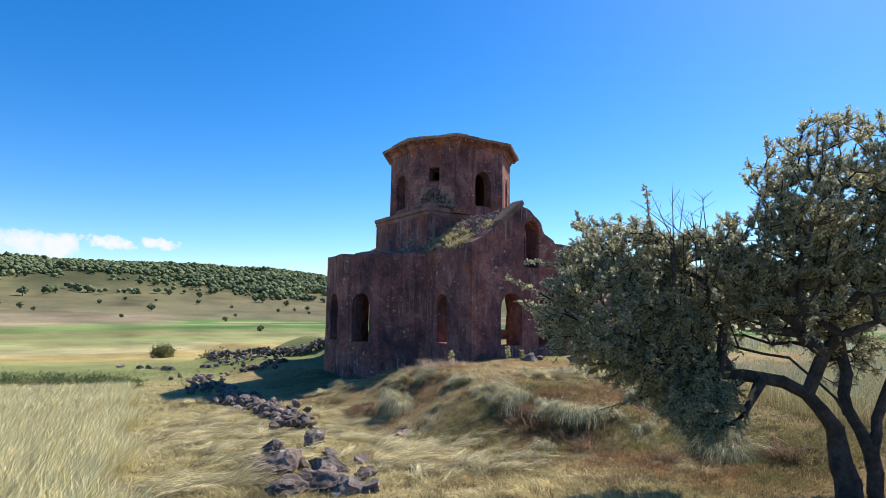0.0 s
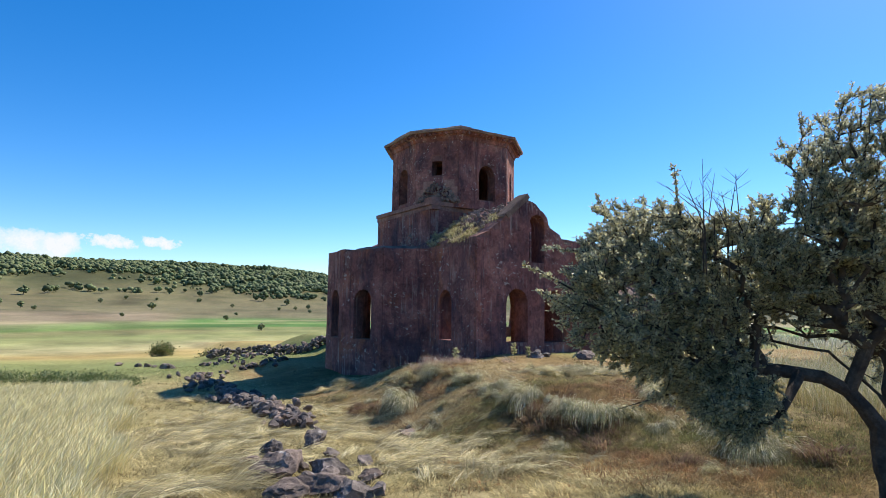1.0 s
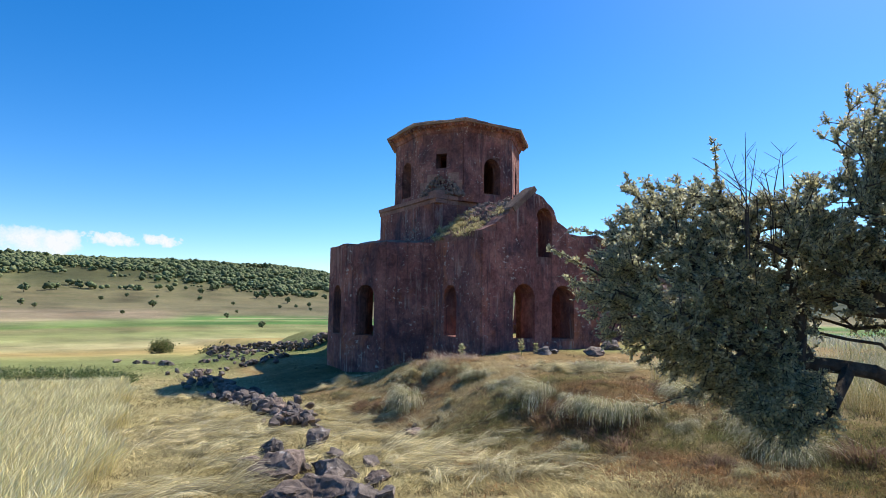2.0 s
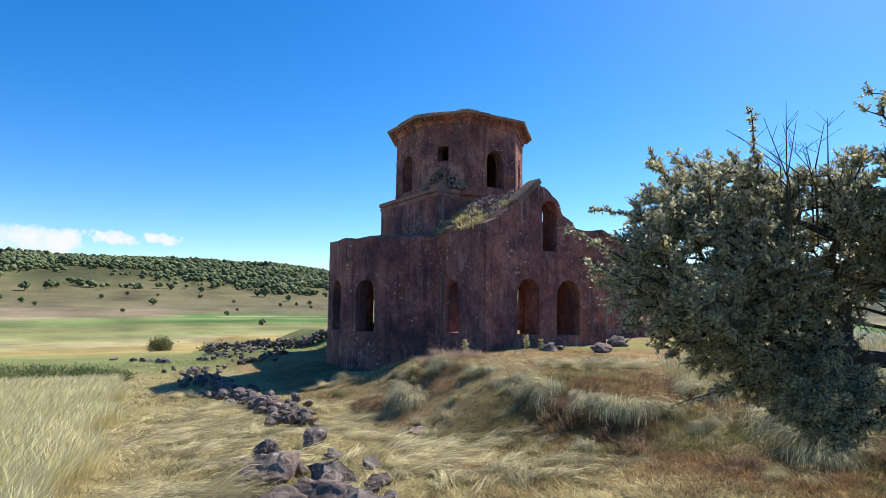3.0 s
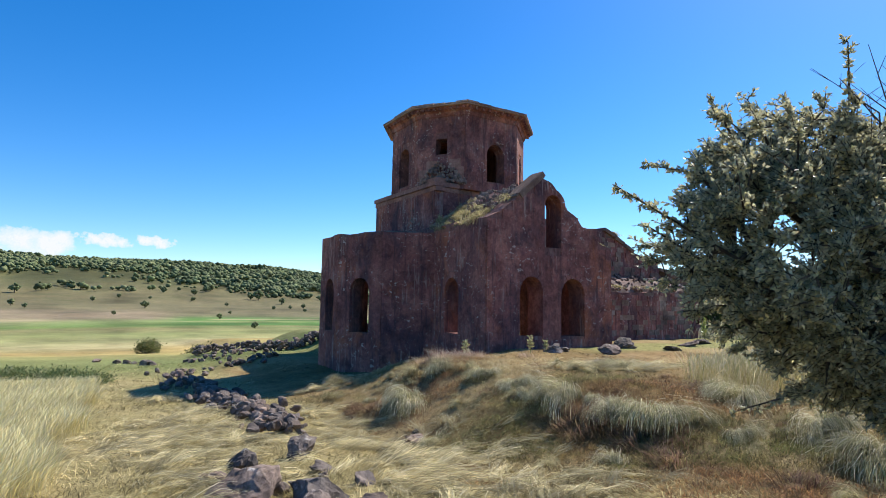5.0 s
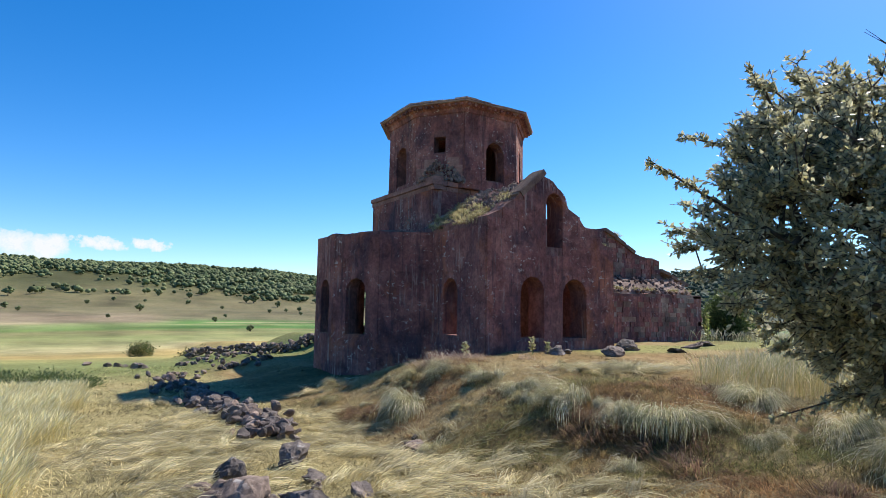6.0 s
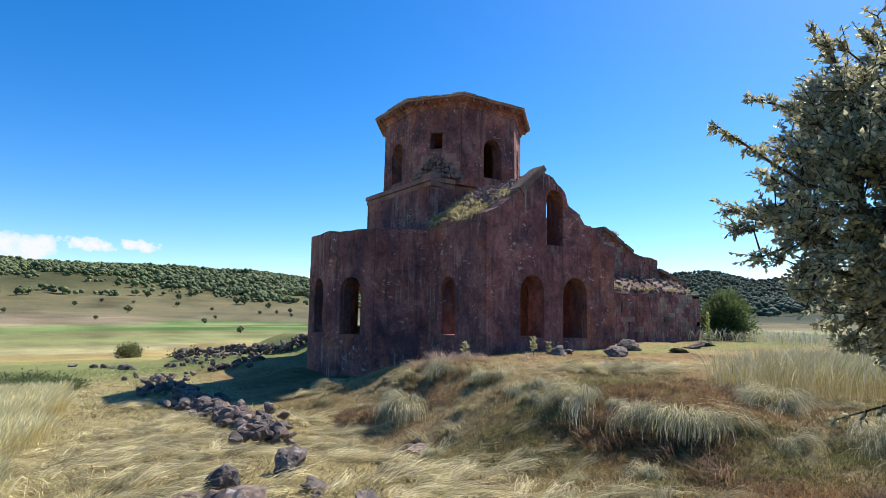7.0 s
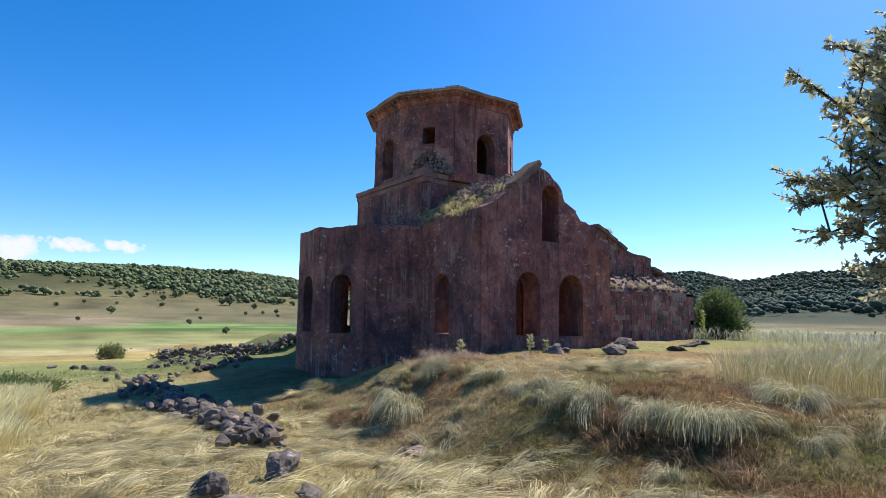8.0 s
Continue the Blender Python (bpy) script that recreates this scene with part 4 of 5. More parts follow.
r = random.Random(91)
for x, y, s, fl in ((-11.1, -13.35, 0.3, .72), (-12.05, -14.1, 0.24, .95), (-12.35, -15.55, 0.4, .62), (-12.45, -14.35, 0.14, .7), (-11.03, -15.5, 0.16, .7), (-11.15, -14.5, 0.2, .45), (-11.8, -15.95, 0.33, .7), (-12.2, -16.95, 0.32, .7),
                    (-12.6, -16.85, 0.27, .6), (-12.0, -15.35, 0.16, .7), (-11.6, -15.75, 0.15, .7), (-11.95, -17.3, 0.26, .6), (-11.4, -16.5, 0.18, .7), (-11.7, -17.35, 0.2, .6), (-8.68, -12.45, 0.19, .85), (-8.42, -12.05, 0.13, .7),
                    (-8.75, -12.2, 0.09, .8), (-11.95, -16.4, 0.18, .7), (-11.55, -16.75, 0.13, .6), (-12.6, -15.2, 0.12, .7), (-11.3, -14.9, 0.1, .6), (-10.75, -12.0, 0.1, .6)):
    field_stone(x, y, s, group="boulders by the track", flat=fl)
for x, y, s, fl in ((-1.6, -8.3, 0.38, .5), (-0.4, -9.5, 0.38, .5), (2.6, -7.4, 0.5, .4), (3.2, -8.9, 0.4, .22), (-3.5, -12.0, 0.24, .6), (2.0, -8.0, 0.3, .5), (5.4, -7.9, 0.4, .3), (7.4, -7.2, 0.35, .35), (-0.9, -8.1, 0.2, .5)):
    field_stone(x, y, s, 0.25, "fallen squared stone block lying in the grass", fl, "fallen_block", "fallen blocks before the church")

# the tumbled dry-stone wall: one thing, its stones parts
stone_wall = tagged(new("tumbled_stone_wall"), "collapsed dry-stone wall of dark basalt rubble", "stone wall")


far_wall = tagged(new("tumbled_stone_wall"), "low heap of a collapsed dry-stone wall beyond the apse", "stone wall")


def spill(n_, line, wide, high, smin, smax, owner):
    for i in range(n_):
        f = r.random() * (len(line) - 1)
        k = int(f)
        a, b = line[k], line[k + 1]
        x = a[0] + (b[0] - a[0]) * (f - k) + r.gauss(0, wide * 0.5)
        y = a[1] + (b[1] - a[1]) * (f - k) + r.gauss(0, wide * 0.5)
        s = r.uniform(smin, smax)
        up = r.random() * high
        ob = new("wall_stone", ROCKS[r.randrange(10)])
        ob.parent = owner
        ob.matrix_basis = Matrix.LocRotScale((x, y, gz(x, y) + s * 0.3 + up), Euler((r.uniform(-.6, .6), r.uniform(-.6, .6), r.uniform(0, 6.28))), (s * r.uniform(0.9, 1.4), s * r.uniform(0.8, 1.1), s * r.uniform(0.55, 0.85)))


spill(230, [(-10.5, -10.8), (-10.4, -9.3), (-10.45, -7.6), (-10.55, -5.6), (-10.65, -4.2)], 0.55, 0.2, 0.06, 0.165, stone_wall)
spill(30, [(-10.3, -10.0), (-10.3, -8.0), (-10.5, -5.0)], 0.4, 0.18, 0.15, 0.22, stone_wall)
spill(60, [(-10.6, -4.2), (-10.5, -2.0), (-10.5, 0.5), (-10.7, 3.6)], 0.7, 0.18, 0.08, 0.19, stone_wall)
spill(48, [(-10.4, 3.0), (-9.2, 6.0), (-7.6, 5.6), (-6.6, 5.2)], 1.1, 0.1, 0.08, 0.2, far_wall)
spill(270, [(-8.0, 15.2), (-6.6, 13.4), (-5.2, 11.4), (-3.8, 9.4), (-2.7, 7.9)], 0.42, 0.42, 0.09, 0.21, far_wall)
spill(40, [(-8.6, 11.5), (-7.0, 9.6), (-5.4, 8.0)], 0.9, 0.08, 0.07, 0.18, far_wall)
for x, y, s in ((-12.1, 12.6, .3), (-11.7, 12.1, .25), (-11.0, 10.3, .34), (-10.7, 10.0, .24), (-12.9, 14.5, .28), (-11.4, 11.6, .2)):
    field_stone(x, y, s, 0.3, "pale field stone in the green meadow", 0.6)

# ---- trees ----


def tubes(segs, sides=6):
    """Tapered tubes from (a, b, ra, rb)."""
    co, quads = [], []
    for a, b, ra, rb in segs:
        d = (b - a)
        if d.length < 1e-5:
            continue
        q = d.to_track_quat("Z", "Y")
        if ra > 0.015:
            a, b = a - d.normalized() * ra * 0.35, b + d.normalized() * rb * 0.35
        k = len(co)
        for p, rr in ((a, ra), (b, rb)):
            for s in range(sides):
                t = 6.2832 * s / sides
                co.append(p + q @ Vector((math.cos(t) * rr, math.sin(t) * rr, 0)))
        quads += [(k + s, k + (s + 1) % sides, k + sides + (s + 1) % sides, k + sides + s) for s in range(sides)]
    return co, quads


def leaves(name, at, dirs, size, cols, material):
    """Small folded leaves: at (N, 3), growing along dirs."""
    k = len(at)
    d = dirs / np.linalg.norm(dirs, axis=1, keepdims=True)
    o = nr.normal(0, 1, (k, 3))
    s = np.cross(d, o)
    s /= np.linalg.norm(s, axis=1, keepdims=True) + 1e-9
    u = np.cross(s, d)
    ln = size * nr.uniform(0.7, 1.3, (k, 1))
    w = ln * 0.24
    co = np.stack([at, at + d * ln * 0.5 + s * w + u * w * 0.4, at + d * ln, at + d * ln * 0.5 - s * w + u * w * 0.4], 1).reshape(-1, 3)
    i = np.arange(k)[:, None] * 4
    idx = (i + np.array([0, 1, 2, 0, 2, 3])[None]).ravel()
    me = fast_mesh(name, co, idx, 3, material)
    tint(me, np.repeat(pick(cols, k, 0.25), 4, axis=0))
    return me


def grow(points, limbs, keep_r):
    """Join crown points to the limbs, each to the node that it reaches most easily."""
    nodes, par, length = [], [], []
    for limb in limbs:
        prev = -1
        for k, p in enumerate(limb):
            p = Vector(p)
            if k == 0 and nodes:
                prev = min(range(len(nodes)), key=lambda i: (nodes[i] - p).length)
                if (nodes[prev] - p).length < 0.02:
                    continue
            steps = 1 if prev < 0 else max(1, int((p - nodes[prev]).length / 0.18))
            a = nodes[prev] if prev >= 0 else p
            for s in range(1, steps + 1):
                q = a.lerp(p, s / steps) + Vector((r.gauss(0, 0.018), r.gauss(0, 0.018), r.gauss(0, 0.012)))
                nodes.append(q)
                par.append(prev)
                length.append(0 if prev < 0 else length[prev] + (q - nodes[prev]).length)
                prev = len(nodes) - 1
    first = len(nodes)
    arr = np.zeros((first + len(points), 3))
    cost = np.zeros(first + len(points))
    for i in range(first):
        arr[i], cost[i] = nodes[i], length[i]
    core = nodes[min(6, first - 1)]
    for p in sorted(points, key=lambda q: (Vector(q) - core).length):
        n_ = len(nodes)
        dist = np.linalg.norm(arr[:n_] - np.array(p), axis=1)
        i = int(np.argmin(dist + 0.25 * cost[:n_]))
        nodes.append(Vector(p))
        par.append(i)
        arr[n_], cost[n_] = p, cost[i] + dist[i]
    load = np.zeros(len(nodes))
    for i in range(len(nodes) - 1, -1, -1):
        load[i] += 1 if i >= first else 0.2
        if par[i] >= 0:
            load[par[i]] += load[i]
    rad = np.minimum(keep_r, 0.0037 * np.maximum(load, 1) ** 0.47)
    return nodes, par, rad, first


def near_tree():
    tree = tagged(new("wild_pear_tree"), "gnarled grey-green wild fruit tree with dense small leaves", "tree")
    crown = [((-8.95, -20.2, 1.45), (0.55, 0.48, 0.4), 170), ((-9.72, -19.6, 2.5), (1.02, 0.85, 0.78), 540), ((-9.35, -19.5, 3.08), (0.88, 0.78, 0.52), 310), ((-8.88, -19.62, 1.95), (1.0, 0.85, 0.52), 400), ((-8.4, -19.5, 1.5), (0.72, 0.55, 0.32), 160),
             ((-8.5, -20.05, 2.75), (1.0, 0.85, 0.75), 520), ((-7.65, -21.05, 3.74), (1.1, 1.05, 1.1), 640), ((-8.15, -20.6, 3.15), (0.85, 0.8, 0.65), 280), ((-7.5, -20.65, 2.65), (1.15, 0.95, 0.68), 390), ((-6.9, -21.7, 3.3), (1.2, 1.1, 1.3), 380), ((-6.75, -20.7, 2.15), (0.5, 0.45, 0.6), 100)]
    pts = []
    for c, rad, n_ in crown:
        while n_ > 0:
            v = Vector((r.gauss(0, 1), r.gauss(0, 1), r.gauss(0, 1))).normalized() * r.uniform(0.25, 1.0) ** 0.45
            lump = 0.84 + 0.42 * noise.noise(v * 2.1 + Vector(c))
            p = Vector((c[0] + v.x * rad[0] * lump, c[1] + v.y * rad[1] * lump, c[2] + v.z * rad[2] * lump))
            if noise.noise(p * 1.5) > -0.42:
                pts.append(p)
            n_ -= 1
    lone = len(pts)
    # a sprig that reaches out, and drooping ones
    for a, b, n_ in (((-10.3, -19.3, 2.55), (-10.86, -19.12, 2.84), 10), ((-10.1, -19.3, 3.0), (-10.62, -19.18, 3.02), 7), ((-9.7, -19.3, 3.2), (-9.8, -19.12, 3.66), 8), ((-9.9, -19.6, 3.2), (-10.05, -19.55, 3.5), 6), ((-9.4, -19.9, 3.2), (-9.6, -20.0, 3.86), 8),
                     ((-10.4, -19.5, 2.3), (-10.85, -19.35, 2.55), 7), ((-8.9, -19.3, 1.4), (-9.25, -18.9, 1.2), 6), ((-8.9, -20.0, 1.7), (-9.3, -20.1, 1.45), 6)):
        pts += [Vector(a).lerp(Vector(b), (i + 1) / n_) for i in range(n_)]
    g0, g1 = gz(-7.57, -21.0), gz(-7.25, -21.15)
    limbs = [[(-7.55, -21.02, g0 - 0.15), (-7.57, -21.0, 0.6), (-7.58, -20.91, 1.17), (-7.77, -20.73, 1.54), (-8.0, -20.58, 1.68), (-8.2, -20.25, 1.72), (-8.5, -19.95, 1.75), (-8.95, -19.7, 1.95)],
             [(-7.28, -21.15, g1 - 0.15), (-7.3, -21.13, 0.94), (-7.41, -20.97, 1.36), (-7.57, -20.76, 1.68), (-7.88, -20.55, 1.98), (-8.16, -20.16, 2.05), (-8.6, -19.8, 2.2), (-9.2, -19.55, 2.5)],
             [(-7.41, -20.97, 1.36), (-7.3, -20.9, 2.0), (-7.6, -20.9, 2.9), (-7.8, -20.9, 3.8)], [(-7.3, -21.13, 0.94), (-7.0, -21.3, 1.9), (-6.9, -21.5, 2.9)],
             [(-8.16, -20.16, 2.05), (-8.5, -20.1, 2.7), (-9.0, -20.1, 3.1)], [(-8.2, -20.25, 1.72), (-8.36, -20.02, 1.5), (-8.6, -19.7, 1.4)], [(-8.5, -19.95, 1.75), (-8.9, -19.5, 1.6)]]
    sprigs = {tuple(p) for p in pts[lone:]}
    nodes, par, rad, first = grow(pts, limbs, 0.14)
    rad = np.minimum(rad, 0.072 + 0.075 * np.clip(1.45 - np.array([p.z for p in nodes]), 0, 1))
    wood = [(nodes[par[i]], nodes[i], rad[par[i]], rad[i]) for i in range(len(nodes)) if par[i] >= 0]
    at, ds, twigs = [], [], []
    mid = Vector((-8.5, -20.1, 2.4))
    for i in range(first, len(nodes)):
        p = nodes[i]
        along = (p - nodes[par[i]]).normalized()
        out = (p - mid).normalized()
        sprig = tuple(p) in sprigs
        for s in range(2 if sprig else 6):
            d = (along * 0.6 + out * 0.8 + Vector((r.gauss(0, .6), r.gauss(0, .6), r.gauss(0.15, .55)))).normalized()
            ln = r.uniform(0.03, 0.08) if sprig else r.uniform(0.06, 0.17)
            twigs.append((p, p + d * ln, 0.004, 0.002))
            for k in range(14):
                f = (k + 0.5) / 14
                v = Vector((r.gauss(0, 1), r.gauss(0, 1), r.gauss(0, 1)))
                at.append(p + d * ln * f)
                ds.append(d * 0.6 + v * 0.65)
    # leafless shoots at the top
    for i in range(12):
        a = Vector((r.uniform(-9.4, -8.6), r.uniform(-20.4, -19.9), r.uniform(3.2, 3.5)))
        b = a + Vector((r.uniform(-0.4, -0.05), r.uniform(-0.15, 0.25), r.uniform(0.2, 0.5)))
        twigs.append((a - Vector((0, 0, 0.5)), a, 0.009, 0.007))
        twigs.append((a, b, 0.007, 0.002))
        for s in range(4):
            q = a.lerp(b, r.uniform(0.3, 0.9))
            twigs.append((q, q + Vector((r.gauss(0, .1), r.gauss(0, .1), 0.1)), 0.003, 0.0015))
    co, q = tubes([w for w in wood if max(w[2], w[3]) >= 0.02], 9)
    raw("trunk", co, q, M_BARK, tree)
    co, q = tubes([w for w in wood if max(w[2], w[3]) < 0.02], 5)
    raw("branch_work", co, q, M_BARK, tree)
    co, q = tubes(twigs, 3)
    raw("twig_work", co, q, M_BARK, tree)
    me = leaves("leaves", np.array(at), np.array(ds), 0.039, [(0.4, 0.385, 0.25), (0.47, 0.45, 0.31), (0.33, 0.325, 0.215), (0.55, 0.5, 0.27)], M_LEAF)
    ob = new("leaves", me)
    ob.parent = tree


near_tree()


def shrub(name, x, y, w, h, n_, size, cols, label, cat, stem=0.03):
    """A leafy bush: stems from the foot, twigs and leaves in an uneven dome."""
    ob = tagged(new(name), label, cat)
    z = gz(x, y)
    ob.matrix_basis = Matrix.Translation((x, y, z))
    pts = []
    while len(pts) < n_:
        v = Vector((r.gauss(0, 1), r.gauss(0, 1), abs(r.gauss(0, 1)) * 0.9)).normalized() * r.uniform(0.3, 1) ** 0.5
        v *= 0.85 + 0.35 * noise.noise(v * 2.3 + Vector((x, y, 0)))
        pts.append(Vector((v.x * w / 2, v.y * w / 2, h * (0.12 + 0.88 * v.z))))
    co, q = tubes([(Vector((r.uniform(-.1, .1), r.uniform(-.1, .1), -0.05)), p * 0.9, stem, 0.006) for p in pts[::8]], 4)
    raw("stem", co, q, M_BARK, ob)
    at, ds = [], []
    for p in pts:
        for k in range(14):
            v = Vector((r.gauss(0, 1), r.gauss(0, 1), r.gauss(0.2, 1)))
            at.append(p + v * size * 1.2)
            ds.append(v + p.normalized())
    o2 = new("leaves", leaves("leaves", np.array(at), np.array(ds), size, cols, M_LEAF))
    o2.parent = ob
    return ob


GREEN = [(0.1, 0.14, 0.045), (0.14, 0.18, 0.06), (0.08, 0.11, 0.04)]
OLIVE = [(0.2, 0.19, 0.08), (0.26, 0.23, 0.1), (0.16, 0.16, 0.06)]
shrub("bush", -8.9, 32.0, 1.8, 1.0, 170, 0.15, OLIVE + GREEN, "rounded olive-green bush in the meadow", "bush")
shrub("bush", -6.6, 21.6, 2.1, 0.75, 170, 0.13, OLIVE, "low dry olive bush behind the stone wall", "bush")
shrub("small_tree", 13.6, -4.2, 2.5, 2.7, 620, 0.13, GREEN, "dense dark green small tree beside the nave", "tree")
shrub("bush", 41.0, -1.0, 4.5, 1.3, 140, 0.25, GREEN + OLIVE, "green bush in the pale meadow", "bush")
for x, y, w in ((-16.5, 5.5, 2.2), (-15.2, 5.0, 2.0), (-14.2, 4.2, 1.6), (-13.4, 2.6, 1.2), (-18.3, 6.4, 2.4)):
    shrub("weed_patch", x, y, w * 1.3, 0.2, 110, 0.09, [(0.09, 0.13, 0.045), (0.13, 0.17, 0.06), (0.18, 0.2, 0.08)], "low dark green leafy weeds at the field edge", "weeds", 0.008)


def stalk(x, y, h):
    ob = tagged(new("weed_stalk"), "tall upright flowering weed stalk", "weed")
    ob.matrix_basis = Matrix.Translation((x, y, gz(x, y)))
    co, q = tubes([(Vector((0, 0, -0.03)), Vector((0.03, 0, h)), 0.012, 0.006)], 5)
    raw("stem", co, q, M_GRASS, ob)
    tint(ob.children[0].data, np.tile(np.array((0.25, 0.28, 0.1)), (len(co), 1)))
    at = [(r.gauss(0, .02), r.gauss(0, .02), h * r.uniform(0.1, 1) ** 0.7) for _ in range(130 if h > 1 else 45)]
    o2 = new("leaves", leaves("leaves", np.array(at), np.array([(r.gauss(0, 1), r.gauss(0, 1), 0.5) for _ in at]), 0.11, [(0.3, 0.36, 0.1), (0.4, 0.4, 0.14)] if h > 1 else [(0.45, 0.4, 0.22), (0.38, 0.36, 0.18)], M_LEAF))
    o2.parent = ob


for x, y, h in ((7.9, -6.9, 1.25), (-2.75, -8.6, 0.5), (-4.6, -8.0, 0.45), (-1.9, -8.3, 0.35), (11.9, -6.3, 0.5)):
    stalk(x, y, h)

# ---- far woods ----
bm = bmesh.new()
bmesh.ops.create_icosphere(bm, subdivisions=1, radius=1)
ICO_V = np.array([v.co[:] for v in bm.verts])
ICO_F = np.array([[v.index for v in f.verts] for f in bm.faces])
bm.free()


def clumps(centres, rad, cols):
    k = len(centres)
    v = ICO_V[None] * rad[:, None, :] * nr.uniform(0.7, 1.3, (k, len(ICO_V), 1)) + centres[:, None]
    idx = (np.arange(k)[:, None, None] * len(ICO_V) + ICO_F[None]).ravel()
    me = fast_mesh("woodland", v.reshape(-1, 3), idx, 3, M_FAR)
    tint(me, np.repeat(cols, len(ICO_V), axis=0))
    return me


def woods(name, x, y, size, parts_, cols, label):
    k = len(x)
    z = height(x, y)
    cx = np.repeat(x, parts_) + nr.normal(0, 0.33, k * parts_) * np.repeat(size, parts_)
    cy = np.repeat(y, parts_) + nr.normal(0, 0.33, k * parts_) * np.repeat(size, parts_)
    sz = np.repeat(size, parts_) * nr.uniform(0.26, 0.48, k * parts_)
    cz = np.repeat(z, parts_) + np.repeat(size, parts_) * nr.uniform(0.15, 0.75, k * parts_)
    me = clumps(np.stack([cx, cy, cz], -1), np.stack([sz, sz, sz * 0.8], -1), np.repeat(pick(cols, k, 0.3), parts_, axis=0))
    tagged(new(name, me), label, "woodland", kind="stuff")


OAK = [(0.12, 0.145, 0.062), (0.145, 0.165, 0.075), (0.105, 0.125, 0.058), (0.17, 0.18, 0.085)]
# Darker, bluer greens: the distance haze is put into the ridge trees' colour.
RIDGE_HAZE = [(0.06, 0.08, 0.05), (0.075, 0.095, 0.06), (0.05, 0.07, 0.05)]
k = 30000
a, d = nr.uniform(-14, 34, k), np.sqrt(nr.uniform(400 ** 2, 860 ** 2, k))
x, y = -14 + d * np.sin(np.radians(a)), -23 + d * np.cos(np.radians(a))
line = np.interp(a, [-14, -4, 2, 5, 8, 12, 16, 20, 34], [525, 530, 550, 520, 500, 450, 420, 405, 390])
dens = ss(d, line - 60, line + 70) * 0.9 + 0.25 * ss(fbm(x / 45, y / 45, 171), 0.55, 0.7)
keep = nr.uniform(0, 1, k) < dens * ss(fbm(x / 34, y / 34, 181), 0.3, 0.46)
woods("hill_woodland", x[keep], y[keep], nr.uniform(2.6, 6.4, keep.sum()) * nr.uniform(0.7, 1.0, keep.sum()), 2, OAK, "scrub oak woodland covering the hill")
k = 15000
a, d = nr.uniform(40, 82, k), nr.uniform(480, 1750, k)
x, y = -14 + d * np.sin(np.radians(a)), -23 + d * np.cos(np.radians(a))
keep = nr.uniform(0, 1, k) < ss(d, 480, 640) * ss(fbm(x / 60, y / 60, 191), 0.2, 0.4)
woods("ridge_woodland", x[keep], y[keep], nr.uniform(5, 10, keep.sum()), 1, RIDGE_HAZE, "dark woodland on the distant ridge")


def lone_tree(x, y, h):
    ob = tagged(new("hill_tree"), "solitary round scrub oak on the dry hillside", "tree", "solitary trees on the hillside")
    z = gz(x, y)
    ob.matrix_basis = Matrix.Translation((x, y, z))
    co, q = tubes([(Vector((0, 0, -0.3)), Vector((0.1, 0, h * 0.5)), h * 0.05, h * 0.03)], 5)
    raw("trunk", co, q, M_BARK, ob)
    n_ = 34
    c = nr.normal(0, 1, (n_, 3))
    c = c / np.linalg.norm(c, axis=1, keepdims=True) * nr.uniform(0.3, 1, (n_, 1)) ** 0.5 * np.array((h * 0.42, h * 0.42, h * 0.36)) + np.array((0, 0, h * 0.55))
    s = nr.uniform(0.1, 0.19, n_) * h
    o2 = new("crown", clumps(c, np.stack([s, s, s * 0.85], -1), pick(OAK, n_, 0.25)))
    o2.data.name = "crown"
    o2.parent = ob


for x, y, h in ((32, 394, 4.2), (11, 270, 3.6), (12, 276, 2.4), (17, 101, 1.5), (79, 343, 6.5), (75, 345, 4.5), (86, 317, 4.0), (-13.5, 406, 5.5), (-19, 412, 5.0), (58, 396, 4.5), (62, 402, 5), (23, 168, 1.8), (-38, 281, 3.0), (-32, 260, 2.2), (-4, 200, 1.6),
                (40, 330, 3), (52, 300, 2.2), (47, 372, 4), (66, 262, 2.0), (74, 240, 1.8), (36, 215, 1.5), (-30, 395, 4.5), (-44, 370, 5.5), (-8, 330, 2.5), (5, 352, 2.5), (20, 345, 2), (-48, 300, 4), (90, 290, 2.6), (78, 275, 2)):
    lone_tree(x, y, h)

# ---- clouds ----


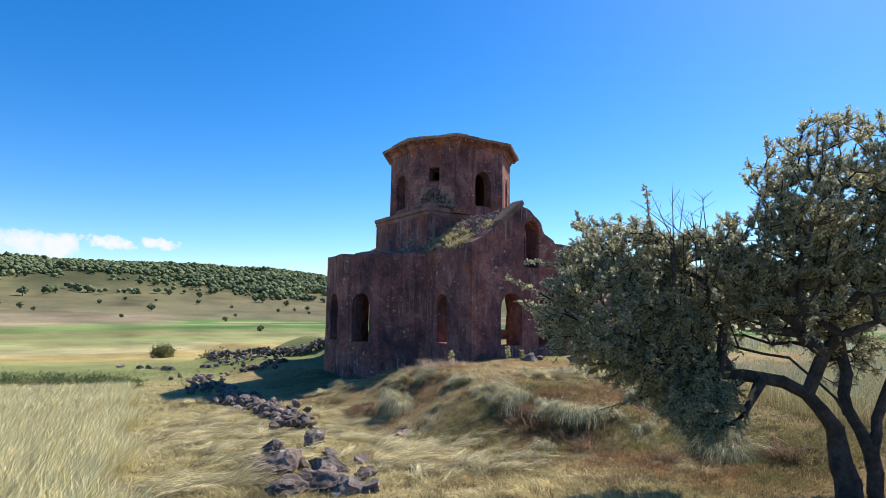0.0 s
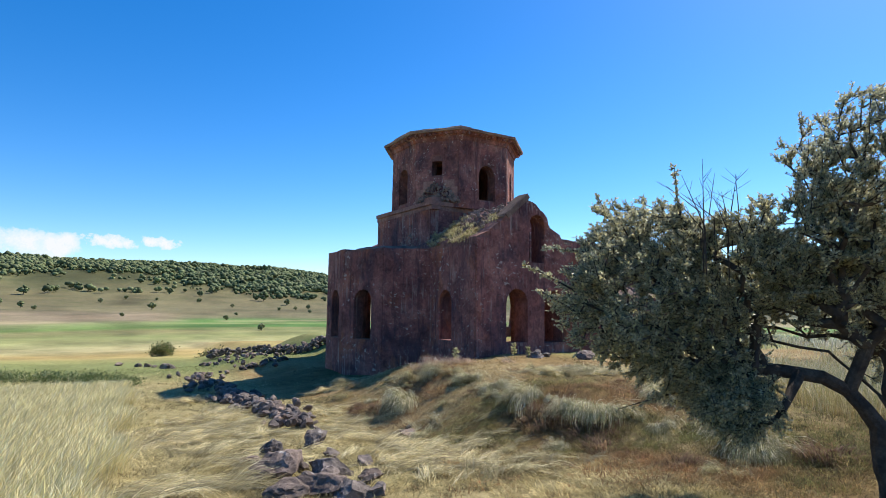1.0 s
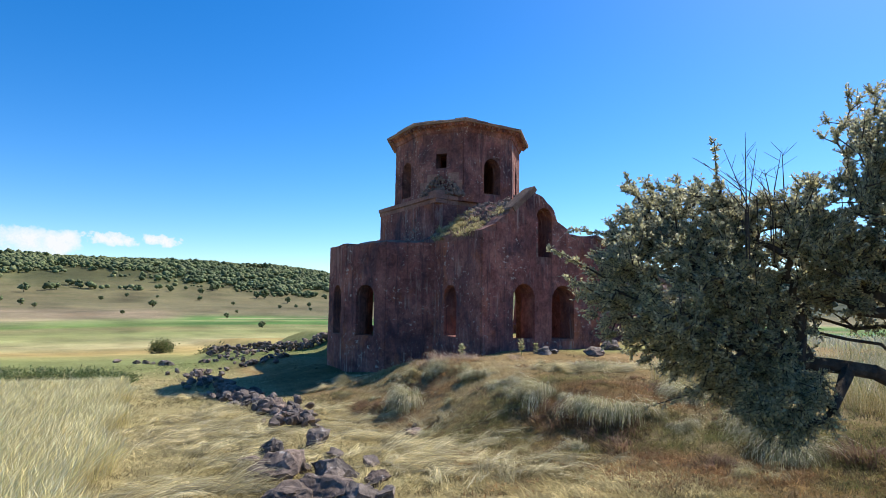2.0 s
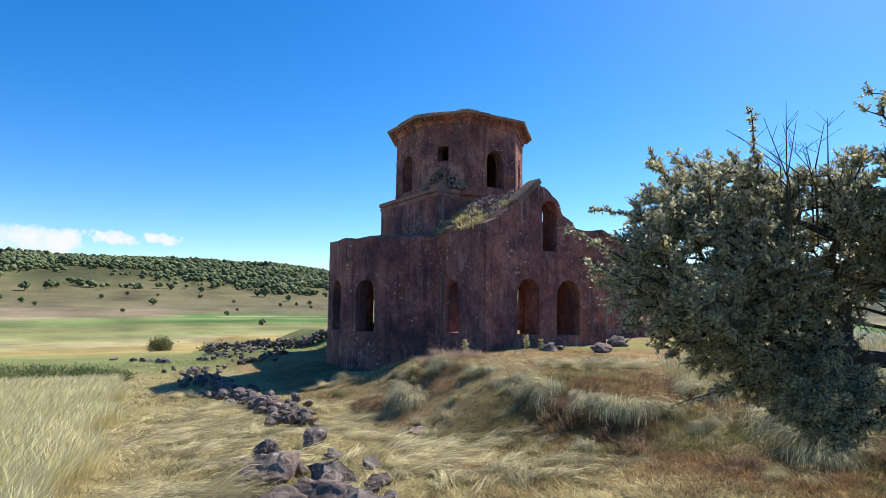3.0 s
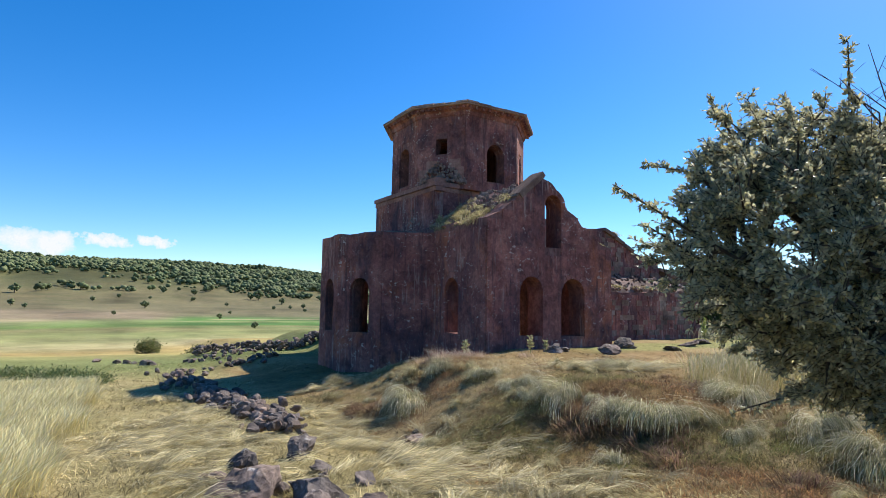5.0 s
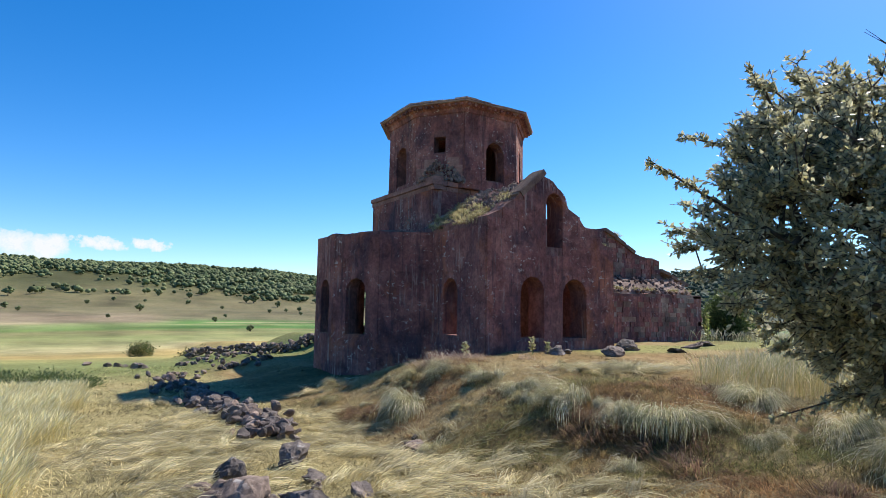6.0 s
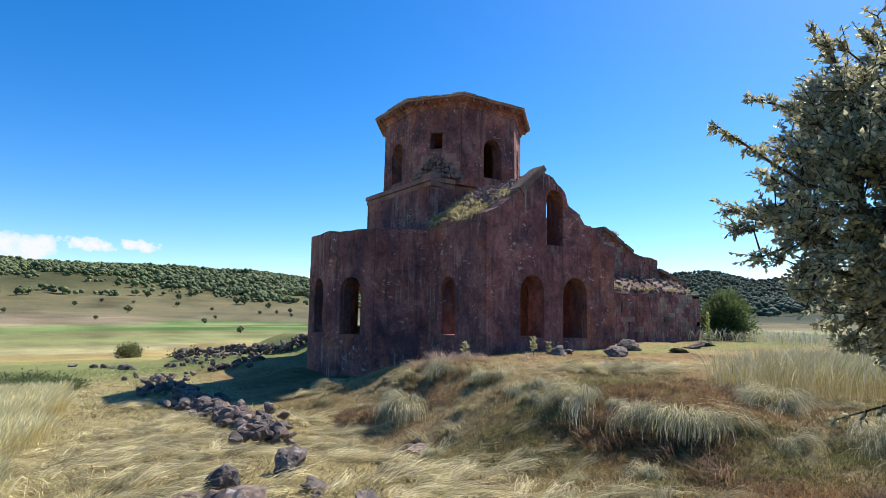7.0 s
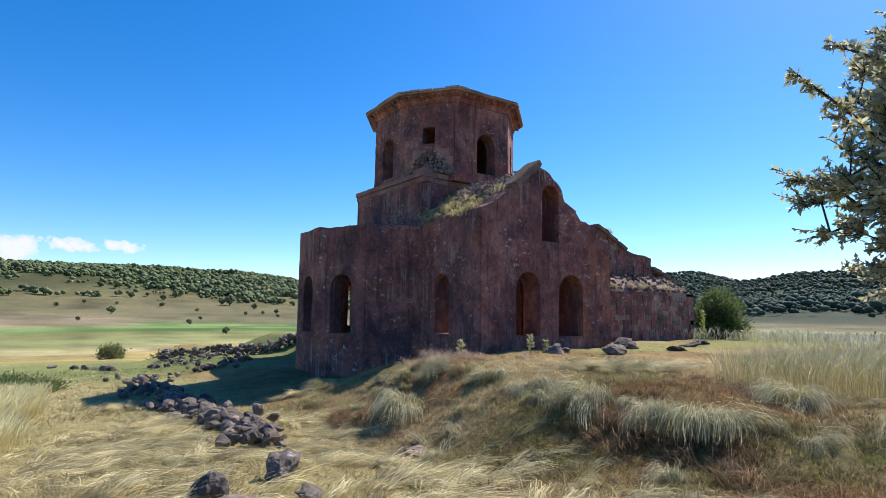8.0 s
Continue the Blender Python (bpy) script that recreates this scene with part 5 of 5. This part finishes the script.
def cloud(az, el, w, h, seed):
    """A far bank of cloud: a plain white sheet with a ragged outline, far behind the hills."""
    m = bpy.data.materials.new("cloud_white")
    m.use_nodes = True
    n, l = m.node_tree.nodes, m.node_tree.links
    tc = n.new("ShaderNodeTexCoord")
    mp = n.new("ShaderNodeMapping")
    mp.inputs["Location"].default_value, mp.inputs["Scale"].default_value = (seed * 3.1, 0, 0), (w / h, 1.0, 1.0)
    l.new(tc.outputs["Generated"], mp.inputs["Vector"])
    f = noise_tex(n, l, 2.3, 8, 0.58, mp.outputs["Vector"])
    sep = n.new("ShaderNodeSeparateXYZ")
    l.new(tc.outputs["Generated"], sep.inputs[0])

    def calc(op, a, b):
        k = n.new("ShaderNodeMath")
        k.operation = op
        for s, v in zip(k.inputs, (a, b)):
            if isinstance(v, (int, float)):
                s.default_value = v
            else:
                l.new(v, s)
        return k.outputs[0]
    dx = calc("POWER", calc("ABSOLUTE", calc("MULTIPLY", calc("SUBTRACT", sep.outputs[0], 0.5), 2.0), 0), 2.2)
    dy = calc("POWER", calc("ABSOLUTE", calc("MULTIPLY", calc("SUBTRACT", sep.outputs[1], 0.42), 1.9), 0), 2.0)
    v = calc("SUBTRACT", calc("ADD", f, 0.17), calc("MULTIPLY", calc("ADD", dx, dy), 0.62))
    al = ramp(n, l, v, [(0.4, (0, 0, 0)), (0.5, (0.6, 0.6, 0.6)), (0.68, (1, 1, 1))])
    em = n.new("ShaderNodeEmission")
    em.inputs["Color"].default_value, em.inputs["Strength"].default_value = (0.93, 0.96, 1.0, 1), 0.6
    tr = n.new("ShaderNodeBsdfTransparent")
    mx = n.new("ShaderNodeMixShader")
    l.new(al, mx.inputs[0])
    l.new(tr.outputs[0], mx.inputs[1])
    l.new(em.outputs[0], mx.inputs[2])
    l.new(mx.outputs[0], n["Material Output"].inputs["Surface"])
    d = 4300
    c = Vector((-14 + d * math.sin(radians(az)), -23 + d * math.cos(radians(az)), d * math.tan(radians(el))))
    lean = radians(-4.5)
    flat = Vector((math.cos(radians(az)), -math.sin(radians(az)), 0))
    u = flat * math.cos(lean) + Vector((0, 0, math.sin(lean)))
    up = Vector((0, 0, math.cos(lean))) - flat * math.sin(lean)
    me = bpy.data.meshes.new("cloud")
    W, H = d * math.radians(w) / 2, d * math.radians(h) / 2
    me.from_pydata([(-W, -H, 0), (W, -H, 0), (W, H, 0), (-W, H, 0)], [], [(0, 1, 2, 3)])
    me.materials.append(m)
    ob = new("cloud", me)
    ob.matrix_basis = Matrix(((u.x, up.x, -flat.y, c.x), (u.y, up.y, flat.x, c.y), (u.z, up.z, 0, c.z), (0, 0, 0, 1)))
    tagged(ob, "small white fair-weather cloud over the hills", "cloud", kind="structure")


cloud(-3.6, 4.75, 10.5, 3.7, 1)
cloud(1.6, 5.15, 6.2, 1.7, 2)
cloud(5.4, 5.25, 5.0, 1.6, 3)
